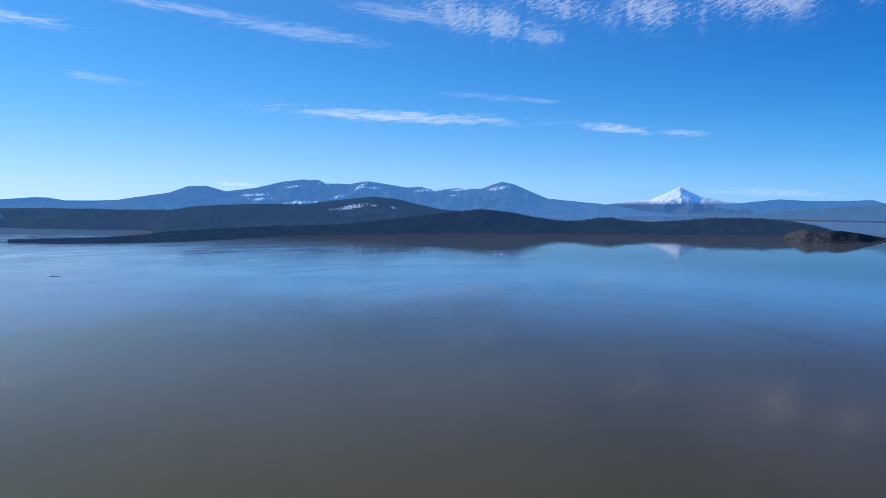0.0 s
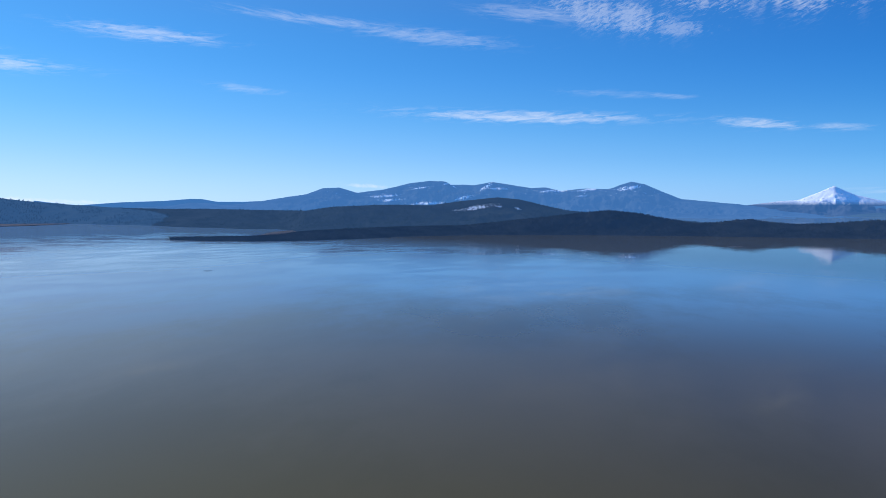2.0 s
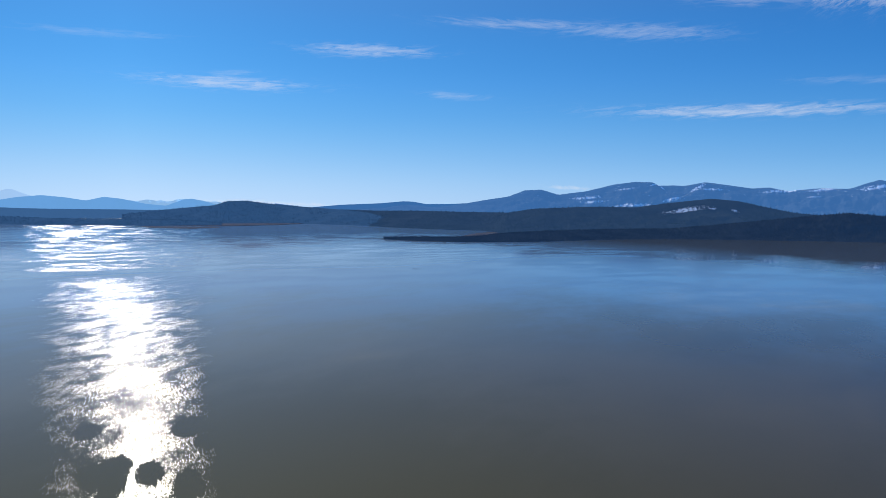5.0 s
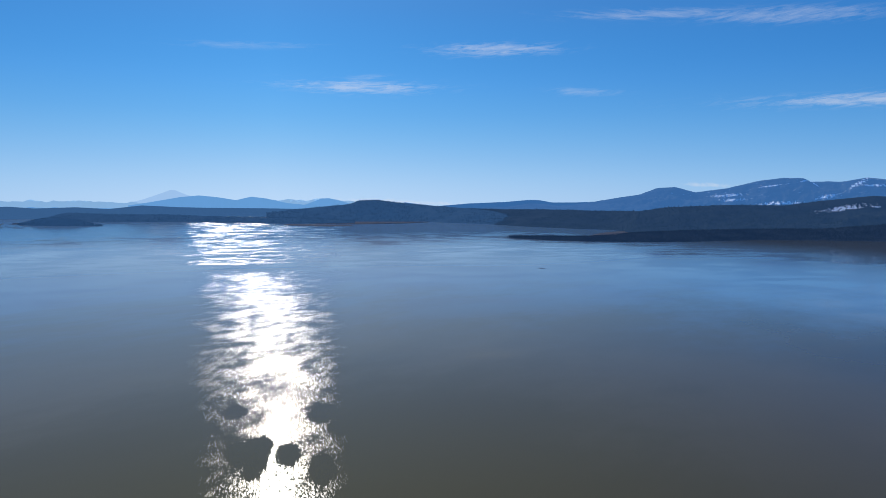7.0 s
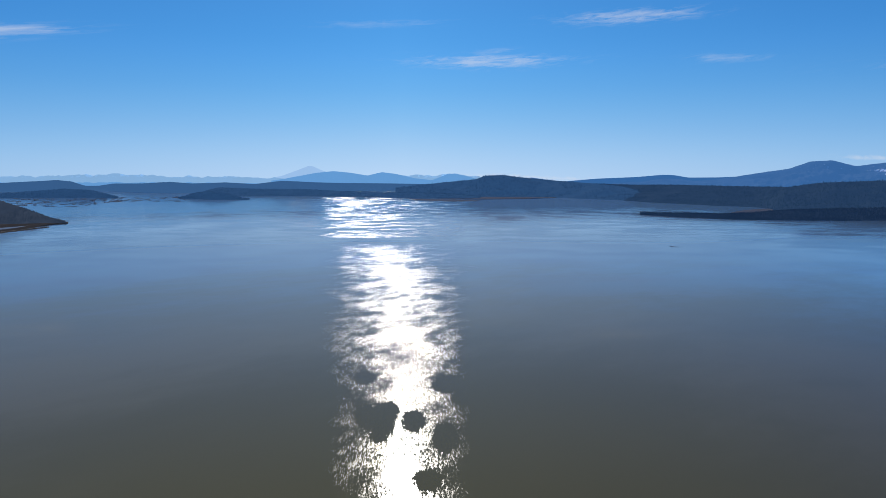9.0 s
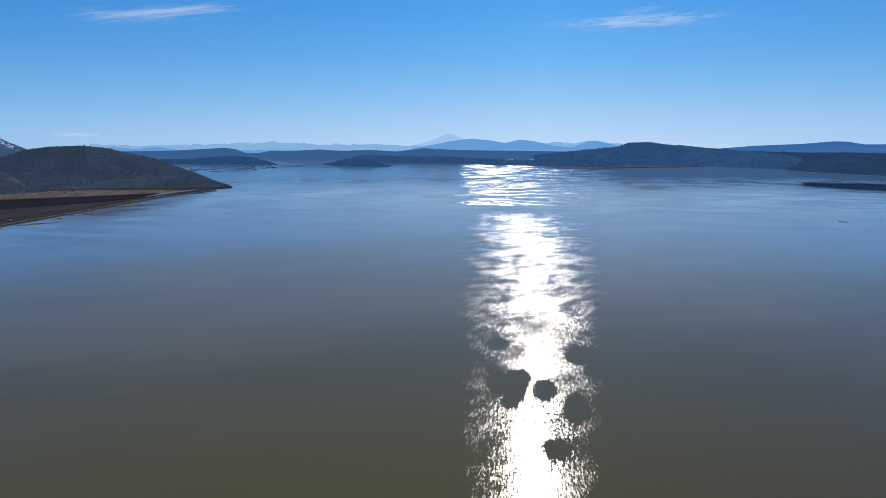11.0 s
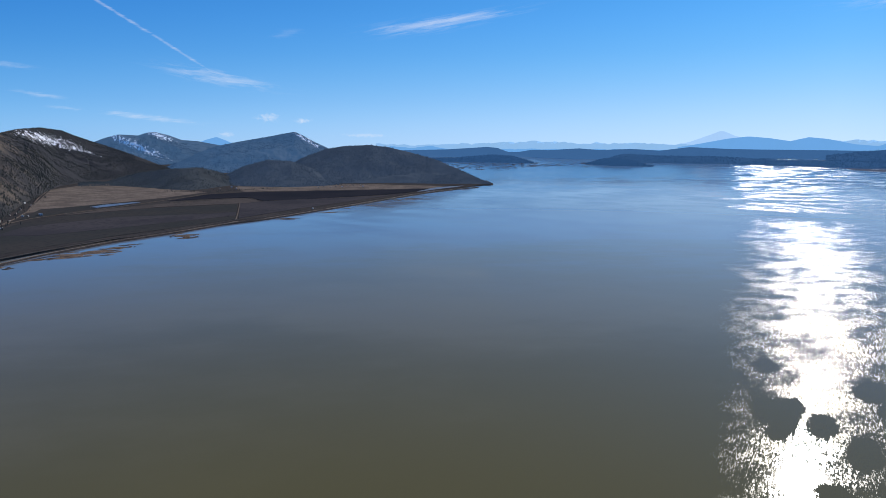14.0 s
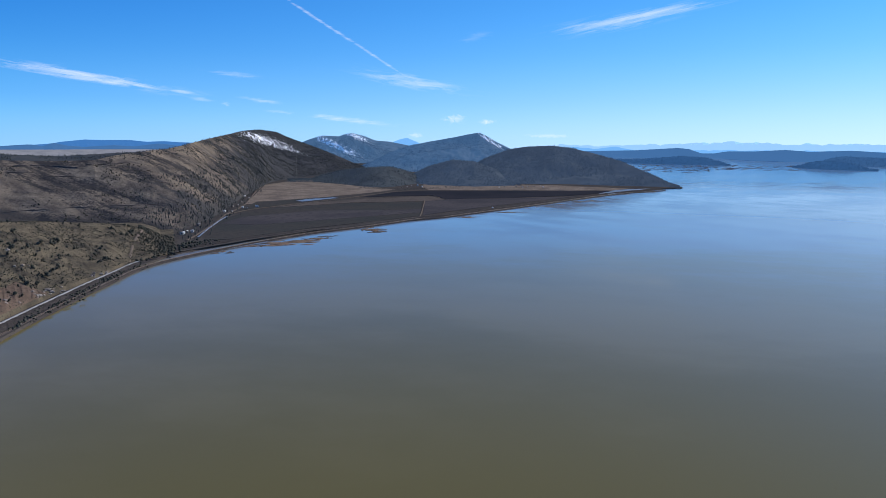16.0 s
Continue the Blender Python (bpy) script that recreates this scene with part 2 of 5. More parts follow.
def rim_material():
    """A dry slope: tan bunchgrass, brown scree, dark brush in belts that run slantwise down it, a darker foot, forest
    on its far flank and old snow on top.
    """
    m = Nodes("dry brown hillside")
    p = m.n.new("ShaderNodeSeparateXYZ")
    m.l.new(m.pos, p.inputs[0])
    fine = m.noise(5, 6, rough=0.7)
    col = m.mix(m.step(m.drawn(150, 42, 64, 6, 0.62, 1.0, 60), 0.36, 0.64), (0.285, 0.220, 0.153), (0.138, 0.110, 0.086))
    col = m.mix(m.step(fine, 0.50, 0.74), col, (0.078, 0.066, 0.056))
    belts = m.step(m.math("MULTIPLY_ADD", m.math("SUBTRACT", fine, 0.5), 0.35, m.drawn(520, 58, 64, 6, 0.60, 5.0, 120)), 0.50, 0.57)
    col = m.mix(m.math("MULTIPLY", belts, 0.85), col, (0.047, 0.045, 0.045))
    low = m.math("MULTIPLY_ADD", m.math("SUBTRACT", m.drawn(160, 50, 64, 5, 0.6, 9.0), 0.5), 70.0, p.outputs[2])
    col = m.mix(m.math("MULTIPLY", m.math("SUBTRACT", 1.0, m.step(low, 4, 24)), 0.8), col, (0.046, 0.045, 0.046))
    # broken ledges under the rim
    ledge = m.math("MULTIPLY", m.step(m.drawn(12, 40, 38, 6, 0.7, 2.0, 5.0), 0.56, 0.66), m.step(p.outputs[2], 62, 84))
    col = m.mix(m.math("MULTIPLY", ledge, 0.7), col, (0.060, 0.052, 0.048))
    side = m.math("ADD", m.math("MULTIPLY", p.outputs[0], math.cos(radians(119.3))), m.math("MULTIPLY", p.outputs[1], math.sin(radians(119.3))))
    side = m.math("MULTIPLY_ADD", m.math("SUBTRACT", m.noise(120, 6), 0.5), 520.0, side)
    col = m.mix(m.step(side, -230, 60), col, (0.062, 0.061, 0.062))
    col = snowfield(m, col, [(119.99, 1.31, 115.95, 0.19, 0.42), (117.90, 0.66, 114.87, -0.38, 0.16)], 13.0)
    m.bump(fine, 0.8, 2.2)
    return m.done(col, 0.95, 0.0)


M_RIM = rim_material()
M_SPUR = earth("sagebrush slope", (0.150, 0.122, 0.082), (0.080, 0.067, 0.050), (0.052, 0.047, 0.041), 17, 1.5, 0.9, soft=0.14)
# The islet's colour is blued to hold the haze over the lake.
M_BARE = earth("haze-blue stony islet", (0.066, 0.070, 0.084), (0.053, 0.056, 0.067), (0.042, 0.044, 0.051), 18, 4)
M_LAND = earth("marshy plain", (0.068, 0.060, 0.054), (0.085, 0.073, 0.064), (0.050, 0.046, 0.043), 120, 10, 0.3)
M_BED = earth("lake bed mud", (0.09, 0.08, 0.06), (0.07, 0.06, 0.05), (0.05, 0.05, 0.04), 80, 8, 0.2)
M_TAN = earth("dry pasture", (0.255, 0.198, 0.150), (0.165, 0.130, 0.102), (0.120, 0.096, 0.078), 55, 7, 0.4)
M_FALLOW = earth("brown fallow soil", (0.128, 0.104, 0.086), (0.104, 0.086, 0.073), (0.086, 0.072, 0.062), 70, 8, 0.3)
M_PLOUGH = earth("ploughed dark soil", (0.066, 0.060, 0.062), (0.088, 0.077, 0.075), (0.058, 0.054, 0.056), 140, 10, 0.3)
M_STUBBLE = earth("grey-brown stubble", (0.058, 0.058, 0.053), (0.070, 0.063, 0.056), (0.050, 0.049, 0.047), 150, 9, 0.3)
M_DARKFIELD = earth("wet black field", (0.030, 0.031, 0.037), (0.038, 0.037, 0.042), (0.033, 0.033, 0.037), 160, 10, 0.3)
M_REED = earth("dead tan reeds", (0.270, 0.180, 0.120), (0.175, 0.122, 0.086), (0.105, 0.078, 0.060), 9, 1.6, 1.0)
# Distance haze is painted into these two colours as a blue cast.
M_SHOAL = earth("haze-blue dry meadow", (0.135, 0.148, 0.185), (0.112, 0.122, 0.152), (0.090, 0.098, 0.120), 40, 8, 0.4)
M_MARSH = earth("haze-blue marsh reeds", (0.160, 0.172, 0.210), (0.128, 0.138, 0.168), (0.100, 0.108, 0.130), 40, 8, 0.5)
M_BALLAST = earth("dark ballast bank", (0.074, 0.062, 0.056), (0.052, 0.045, 0.042), (0.092, 0.078, 0.068), 10, 1.6, 1.0)
M_ASPHALT = earth("worn pale asphalt", (0.34, 0.325, 0.31), (0.30, 0.29, 0.28), (0.25, 0.24, 0.23), 14, 2, 0.1)
M_ASPHALT_OLD = earth("dark old asphalt", (0.10, 0.09, 0.08), (0.085, 0.078, 0.07), (0.07, 0.065, 0.06), 14, 2, 0.1)
M_TRACK = earth("brown dirt track", (0.165, 0.130, 0.100), (0.135, 0.108, 0.084), (0.105, 0.085, 0.068), 8, 1.5, 0.4)
M_ROCK = earth("pale broken rock", (0.34, 0.29, 0.24), (0.22, 0.18, 0.15), (0.12, 0.10, 0.09), 3, 0.8, 1.0)
M_LEDGE = earth("dark rimrock", (0.150, 0.122, 0.100), (0.110, 0.092, 0.080), (0.180, 0.145, 0.118), 8, 1.5, 1.0)
M_CUT = earth("reddish road cut", (0.145, 0.102, 0.076), (0.105, 0.076, 0.058), (0.09, 0.065, 0.052), 18, 3, 1.0)
M_NEEDLE = earth("juniper foliage", (0.070, 0.070, 0.052), (0.092, 0.088, 0.068), (0.050, 0.050, 0.040), 6, 1.2, 0.5)
M_PINE = earth("pine foliage", (0.056, 0.063, 0.060), (0.070, 0.076, 0.070), (0.040, 0.046, 0.045), 30, 3, 0.4)
M_BARK = plain("grey-brown bark", (0.10, 0.075, 0.055), (0.06, 0.045, 0.035), 0.4, 0.9)
M_WALL = plain("white clapboard", (0.72, 0.71, 0.68), (0.6, 0.59, 0.56), 1.5)
M_WALL_TAN = plain("weathered boards", (0.30, 0.25, 0.20), (0.22, 0.18, 0.145), 1.5)
M_ROOF = plain("bright metal roof", (0.66, 0.64, 0.60), (0.52, 0.50, 0.47), 2.0, 0.6, 0.25)
M_ROOF_DARK = plain("dark shingle roof", (0.13, 0.12, 0.12), (0.09, 0.085, 0.085), 1.0, 0.9)
M_GLASS = plain("dark window glass", (0.03, 0.035, 0.04), (0.02, 0.025, 0.03), 1.0, 0.1, 0.5)
M_STEEL = plain("rusty rail steel", (0.16, 0.11, 0.08), (0.10, 0.075, 0.06), 0.6, 0.6)
M_POND = plain("still ditch water", (0.17, 0.17, 0.18), (0.12, 0.12, 0.125), 10, 0.34, 0.3)


def lake_material():
    """Turbid lake water: calm slicks, light ripples, ruffled reaches; sky reflection painted into colour."""
    m = Nodes("turbid lake water")
    xyz = m.n.new("ShaderNodeSeparateXYZ")
    m.l.new(m.pos, xyz.inputs[0])
    # silt clouds the water towards the settled shore; sun-side brightness is painted in too
    silt_sun = m.math("SUBTRACT", m.math("MULTIPLY", xyz.outputs[0], -0.9), m.math("MULTIPLY", xyz.outputs[1], 0.45))
    silt_sun = m.step(m.math("MULTIPLY_ADD", m.math("SUBTRACT", m.noise(260, 5), 0.5), 260.0, silt_sun), -330, 230)
    colour = m.mix(silt_sun, (0.082, 0.065, 0.023), (0.138, 0.110, 0.030))

    def slick(az, el, wide, high, ragged):
        d = EYE / math.tan(radians(-el))
        slant = EYE / math.sin(radians(-el))
        sa, ca = math.sin(radians(az)), math.cos(radians(az))
        x, y = m.math("ADD", xyz.outputs[0], sa * d), m.math("SUBTRACT", xyz.outputs[1], ca * d)
        lat = m.math("ADD", m.math("MULTIPLY", x, ca), m.math("MULTIPLY", y, sa))
        rad = m.math("SUBTRACT", m.math("MULTIPLY", y, ca), m.math("MULTIPLY", x, sa))
        lat = m.math("DIVIDE", lat, radians(wide) * slant)
        rad = m.math("DIVIDE", rad, radians(high) * slant / math.sin(radians(-el)))
        q = m.math("SQRT", m.math("ADD", m.math("MULTIPLY", lat, lat), m.math("MULTIPLY", rad, rad)))
        q = m.math("MULTIPLY_ADD", m.math("SUBTRACT", ragged, 0.5), 1.5, q)
        return m.math("SUBTRACT", 1.0, m.step(q, 0.86, 1.12))

    # Sparkle is stretched towards the glint, so grains look round from the camera.
    glint_turn = SUN_AZ + 90.0
    grains = m.math("MULTIPLY_ADD", m.drawn(2.6, 0.55, glint_turn, 2, 0.8, 4.0), 0.5, m.math("MULTIPLY", m.drawn(7.0, 1.25, glint_turn, 3, 0.8, 7.0), 0.5))
    ragged = m.math("ADD", m.drawn(9.0, 3.5, glint_turn, 8, 0.80), m.math("MULTIPLY", m.math("SUBTRACT", grains, 0.5), 0.5))
    calm = None
    for row in SLICKS:
        s = slick(*row, ragged)
        calm = s if calm is None else m.math("MAXIMUM", calm, s)
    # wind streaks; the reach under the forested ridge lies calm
    streaks = m.step(m.drawn(26, 18, glint_turn - 35.0, 8, 0.70), 0.36, 0.60)
    paws = m.step(m.drawn(70, 150, glint_turn - 8.0, 7, 0.66, 3.0), 0.40, 0.58)  # cat's-paws, long across the way to the glint
    bands = m.step(m.noise(300, 7, (1.0, 0.6, 1), 0.62, 55.0, 2.0), 0.36, 0.58)
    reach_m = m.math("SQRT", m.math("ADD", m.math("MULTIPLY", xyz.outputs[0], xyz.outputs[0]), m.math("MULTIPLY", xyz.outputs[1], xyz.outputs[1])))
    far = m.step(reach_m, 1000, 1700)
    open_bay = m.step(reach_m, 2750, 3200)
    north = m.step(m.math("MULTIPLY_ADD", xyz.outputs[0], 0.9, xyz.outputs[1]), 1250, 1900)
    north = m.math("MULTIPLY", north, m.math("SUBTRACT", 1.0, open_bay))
    # colour by distance from the camera: paler silt, then blue sky reflection painted in
    ring_m = m.math("MULTIPLY_ADD", m.math("SUBTRACT", bands, 0.5), 150.0, reach_m)
    colour = m.mix(m.step(ring_m, 240, 620), colour, m.mix(silt_sun, (0.116, 0.092, 0.050), (0.215, 0.172, 0.076)))
    sky_blue = m.math("MULTIPLY", m.step(ring_m, 560, 1150), m.math("SUBTRACT", 1.0, m.math("MULTIPLY", north, 0.8)))
    colour = m.mix(sky_blue, colour, m.mix(m.math("MULTIPLY", silt_sun, m.math("SUBTRACT", 1.0, m.step(reach_m, 1300, 2200))), (0.195, 0.375, 0.58), (0.225, 0.282, 0.360)))
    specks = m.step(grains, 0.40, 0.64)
    wider = m.step(m.drawn(60, 80, glint_turn + 20.0, 7, 0.68, 6.0), 0.36, 0.60)
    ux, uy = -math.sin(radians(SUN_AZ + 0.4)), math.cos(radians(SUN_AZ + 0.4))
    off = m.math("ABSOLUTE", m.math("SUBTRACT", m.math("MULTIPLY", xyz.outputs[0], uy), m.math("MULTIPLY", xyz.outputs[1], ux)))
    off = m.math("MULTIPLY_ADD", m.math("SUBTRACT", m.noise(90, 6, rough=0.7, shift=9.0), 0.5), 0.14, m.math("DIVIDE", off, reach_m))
    lane = m.math("SUBTRACT", 1.0, m.step(off, 0.085, 0.15))  # rough water kept to a wedge aimed from the camera under the glint
    down = m.math("ADD", m.math("MULTIPLY", xyz.outputs[0], ux), m.math("MULTIPLY", xyz.outputs[1], uy))
    down = m.math("MULTIPLY_ADD", m.math("SUBTRACT", m.noise(120, 6, rough=0.65, shift=1.0), 0.5), 260.0, down)
    gap = m.math("SUBTRACT", 1.0, m.step(m.math("ABSOLUTE", m.math("SUBTRACT", down, 1310.0)), 35, 95))  # a calm streak across it
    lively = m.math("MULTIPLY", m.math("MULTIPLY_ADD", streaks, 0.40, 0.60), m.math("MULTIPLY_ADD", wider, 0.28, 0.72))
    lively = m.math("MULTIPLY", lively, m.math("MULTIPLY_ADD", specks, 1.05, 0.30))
    fade = m.math("MULTIPLY", m.step(reach_m, 480, 1150), m.math("SUBTRACT", 1.0, m.step(reach_m, 1300, 1500)))  # roughness eases towards the calm streak, narrowing the glint
    lively = m.math("MULTIPLY", lively, m.math("MULTIPLY_ADD", fade, -0.12, m.math("MULTIPLY_ADD", m.step(reach_m, 260, 620), 0.12, m.math("MULTIPLY_ADD", m.step(reach_m, 1320, 1480), 0.24, 1.0))))
    lively = m.math("MULTIPLY", lively, m.math("SUBTRACT", 1.0, m.math("MULTIPLY", m.math("SUBTRACT", 1.0, paws), m.math("MULTIPLY", far, 0.62))))
    lively = m.math("MULTIPLY", lively, m.math("SUBTRACT", 1.0, m.math("MULTIPLY", gap, 0.75)))
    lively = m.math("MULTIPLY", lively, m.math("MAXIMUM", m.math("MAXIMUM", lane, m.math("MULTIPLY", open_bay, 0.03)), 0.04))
    lively = m.math("MULTIPLY", lively, m.math("SUBTRACT", 1.0, m.math("MULTIPLY", north, 0.85)))
    lively = m.math("MULTIPLY", lively, m.math("SUBTRACT", 1.0, m.math("MULTIPLY", calm, 0.97)))
    # short steep wavelets: slopes wide sunward and narrow across, fitted to the glint's shape
    turn = m.math("MULTIPLY_ADD", far, radians(12.0), radians(SUN_AZ))
    wind = m.n.new("ShaderNodeCombineXYZ")
    m.l.new(m.math("MULTIPLY", m.math("SINE", turn), -1.0), wind.inputs[0])
    m.l.new(m.math("COSINE", turn), wind.inputs[1])
    swell = m.n.new("ShaderNodeTexNoise")
    swell.inputs["Scale"].default_value, swell.inputs["Detail"].default_value, swell.inputs["Roughness"].default_value = 0.4, 3.0, 0.6
    m.l.new(m.pos, swell.inputs["Vector"])
    lean = m.n.new("ShaderNodeVectorMath")
    lean.operation = "SUBTRACT"
    lean.inputs[1].default_value = (0.5, 0.5, 0.5)
    m.l.new(swell.outputs["Color"], lean.inputs[0])
    # normals lean sideways with distance, to shift the far glint left
    side = m.n.new("ShaderNodeVectorMath")
    side.operation = "SCALE"
    side.inputs[0].default_value = (math.cos(radians(SUN_AZ)), math.sin(radians(SUN_AZ)), 0)
    m.l.new(m.math("MULTIPLY", m.step(reach_m, 420, 1700), LEAN), side.inputs["Scale"])
    both_leans, size = m.n.new("ShaderNodeVectorMath"), m.n.new("ShaderNodeVectorMath")
    m.l.new(lean.outputs[0], both_leans.inputs[0])
    m.l.new(side.outputs[0], both_leans.inputs[1])
    size.operation = "SCALE"
    m.l.new(both_leans.outputs[0], size.inputs[0])
    m.l.new(m.math("MULTIPLY", lively, SWELL), size.inputs["Scale"])
    geo = m.n.new("ShaderNodeNewGeometry")
    add, unit = m.n.new("ShaderNodeVectorMath"), m.n.new("ShaderNodeVectorMath")
    unit.operation = "NORMALIZE"
    m.l.new(geo.outputs["Normal"], add.inputs[0])
    m.l.new(size.outputs[0], add.inputs[1])
    m.l.new(add.outputs[0], unit.inputs[0])
    gloss = m.n.new("ShaderNodeBsdfAnisotropic")
    gloss.distribution = "BECKMANN"
    m.l.new(m.math("MULTIPLY_ADD", far, 0.22, -0.32), gloss.inputs["Anisotropy"])
    ripple = m.math("MULTIPLY_ADD", bands, 0.04, m.math("MULTIPLY_ADD", paws, 0.11, 0.05))
    ripple = m.math("MULTIPLY", ripple, m.math("SUBTRACT", 1.0, m.math("MULTIPLY", north, 0.52)))
    ripple = m.math("MULTIPLY", ripple, m.math("SUBTRACT", 1.0, m.math("MULTIPLY", open_bay, 0.6)))
    south_rough = m.math("SUBTRACT", 1.0, m.step(m.math("DIVIDE", xyz.outputs[1], reach_m), 0.33, 0.52))  # rougher at the southern end, so it doesn't mirror the ridge set too near
    ripple = m.math("MULTIPLY_ADD", m.math("MULTIPLY", m.step(reach_m, 2200, 3400), south_rough), 0.13, ripple)
    ripple = m.math("MULTIPLY", ripple, m.math("SUBTRACT", 1.0, m.math("MULTIPLY", calm, 0.45)))
    m.l.new(m.math("MAXIMUM", m.math("MULTIPLY_ADD", lively, WAVES, 0.03), ripple), gloss.inputs["Roughness"])
    m.l.new(unit.outputs[0], gloss.inputs["Normal"])
    m.l.new(wind.outputs[0], gloss.inputs["Tangent"])
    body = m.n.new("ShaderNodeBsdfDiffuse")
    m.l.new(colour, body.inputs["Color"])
    fres = m.n.new("ShaderNodeFresnel")
    fres.inputs["IOR"].default_value = 1.333
    # steep little wavelets spread a weak sheen far round the glint
    sheen, skin = m.n.new("ShaderNodeBsdfAnisotropic"), m.n.new("ShaderNodeMixShader")
    sheen.distribution = "BECKMANN"
    sheen.inputs["Roughness"].default_value = 0.70
    m.l.new(m.math("MULTIPLY_ADD", m.step(reach_m, 1500, 3000), -0.9 * SHEEN, SHEEN), skin.inputs[0])
    m.l.new(gloss.outputs[0], skin.inputs[1])
    m.l.new(sheen.outputs[0], skin.inputs[2])
    both = m.n.new("ShaderNodeMixShader")
    m.l.new(fres.outputs[0], both.inputs[0])
    m.l.new(body.outputs[0], both.inputs[1])
    m.l.new(skin.outputs[0], both.inputs[2])
    m.l.new(both.outputs[0], m.n["Material Output"].inputs["Surface"])
    return m.mat


WAVES, SWELL, SHEEN, LEAN = 0.30, 0.09, 0.04, 1.1
SLICKS = [(57.18, -20.94, 1.1, 1.6), (56.44, -20.2, 0.9, 0.8), (57.61, -22.14, 0.7, 0.7), (54.31, -21.06, 1.05, 0.95), (51.31, -22.36, 1.15, 1.3), (52.96, -25.92, 1.3, 0.9), (51.1, -17.97, 1.5, 0.8), (58.68, -17.24, 1.0, 0.6), (49.64, -19.17, 1.2, 0.7), (58.63, -20.6, 1.0, 1.1)]
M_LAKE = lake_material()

# ---- building helpers ----
RNG = np.random.RandomState(5)
PERM = RNG.permutation(4096).astype(float) / 4096.0


def value_noise(x, y, seed=0):
    xi, yi = np.floor(x).astype(int), np.floor(y).astype(int)
    fx, fy = x - xi, y - yi
    fx, fy = fx * fx * (3 - 2 * fx), fy * fy * (3 - 2 * fy)

    def at(i, j):
        return PERM[(i * 1619 + j * 31337 + seed * 6971 + (i * j) % 977) % 4096]

    return (at(xi, yi) * (1 - fx) + at(xi + 1, yi) * fx) * (1 - fy) + (at(xi, yi + 1) * (1 - fx) + at(xi + 1, yi + 1) * fx) * fy


def fbm(x, y, octaves=5, seed=0):
    """Fractal noise about 0, some 0.5 high."""
    out, amp, total = 0.0, 1.0, 0.0
    for k in range(octaves):
        out = out + amp * (value_noise(x * 2**k + 13.7 * k, y * 2**k - 7.1 * k, seed + k) - 0.5)
        total += amp
        amp *= 0.55
    return out / total * 2


def base(r):
    """Lift of the lake's far reaches, so distant shores fit the camera's 5 km range."""
    return 72.0 * np.clip((np.asarray(r, float) - 2700.0) / 2050.0, 0, None) ** 1.6


RS = np.linspace(2000, 4950, 4000)
DEP = np.degrees(np.arctan2(EYE - base(RS), RS))


def reach(el, z=0.0):
    """How far off the ground (z metres over the lake) lies at el degrees under the horizon."""
    el = -np.asarray(el, float)
    near = (EYE - z) / np.tan(np.radians(np.clip(el, 0.3, 80)))
    return np.minimum(np.where(near < 2700, near, np.interp(-el, -DEP, RS)), 4620.0)


def place(az, r, z):
    a = np.radians(az)
    return np.stack(np.broadcast_arrays(-np.sin(a) * r, np.cos(a) * r, z), -1)


def along(rows, az, k=1, smooth=0):
    """Column k of rows, by azimuth."""
    rows = sorted(rows)
    v = np.interp(az, [q[0] for q in rows], [q[k] for q in rows])
    if smooth:
        w = np.exp(-np.linspace(-2, 2, 2 * smooth + 1) ** 2)
        v = np.convolve(np.pad(v, smooth, mode="edge"), w / w.sum(), "valid")
    return v


def grid_mesh(name, P, closed=False, flip=False):
    """A smooth sheet over a grid of places (rows, columns, 3)."""
    n, m = P.shape[:2]
    idx = np.arange(n * m).reshape(n, m)
    if closed:
        idx = np.concatenate([idx, idx[:1]])
    q = np.stack([idx[:-1, :-1], idx[1:, :-1], idx[1:, 1:], idx[:-1, 1:]], -1).reshape(-1, 4)
    return raw_mesh(name, P.reshape(-1, 3), q[:, ::-1] if flip else q, True)


def raw_mesh(name, verts, faces, smooth=False):
    me = bpy.data.meshes.new(name)
    k = faces.shape[1]
    me.vertices.add(len(verts))
    me.vertices.foreach_set("co", np.asarray(verts, np.float32).ravel())
    me.loops.add(faces.size)
    me.loops.foreach_set("vertex_index", faces.astype(np.int32).ravel())
    me.polygons.add(len(faces))
    me.polygons.foreach_set("loop_start", np.arange(0, faces.size, k, dtype=np.int32))
    me.polygons.foreach_set("use_smooth", np.full(len(faces), smooth))
    me.update(calc_edges=True)
    me.validate()
    return me


def thing(name, me, mat, label="", category="", kind="", group="", parent=None):
    ob = new(name, me)
    if mat:
        me.materials.append(mat)
    if parent:
        ob.parent = parent
    return tagged(ob, label, category, group, kind)


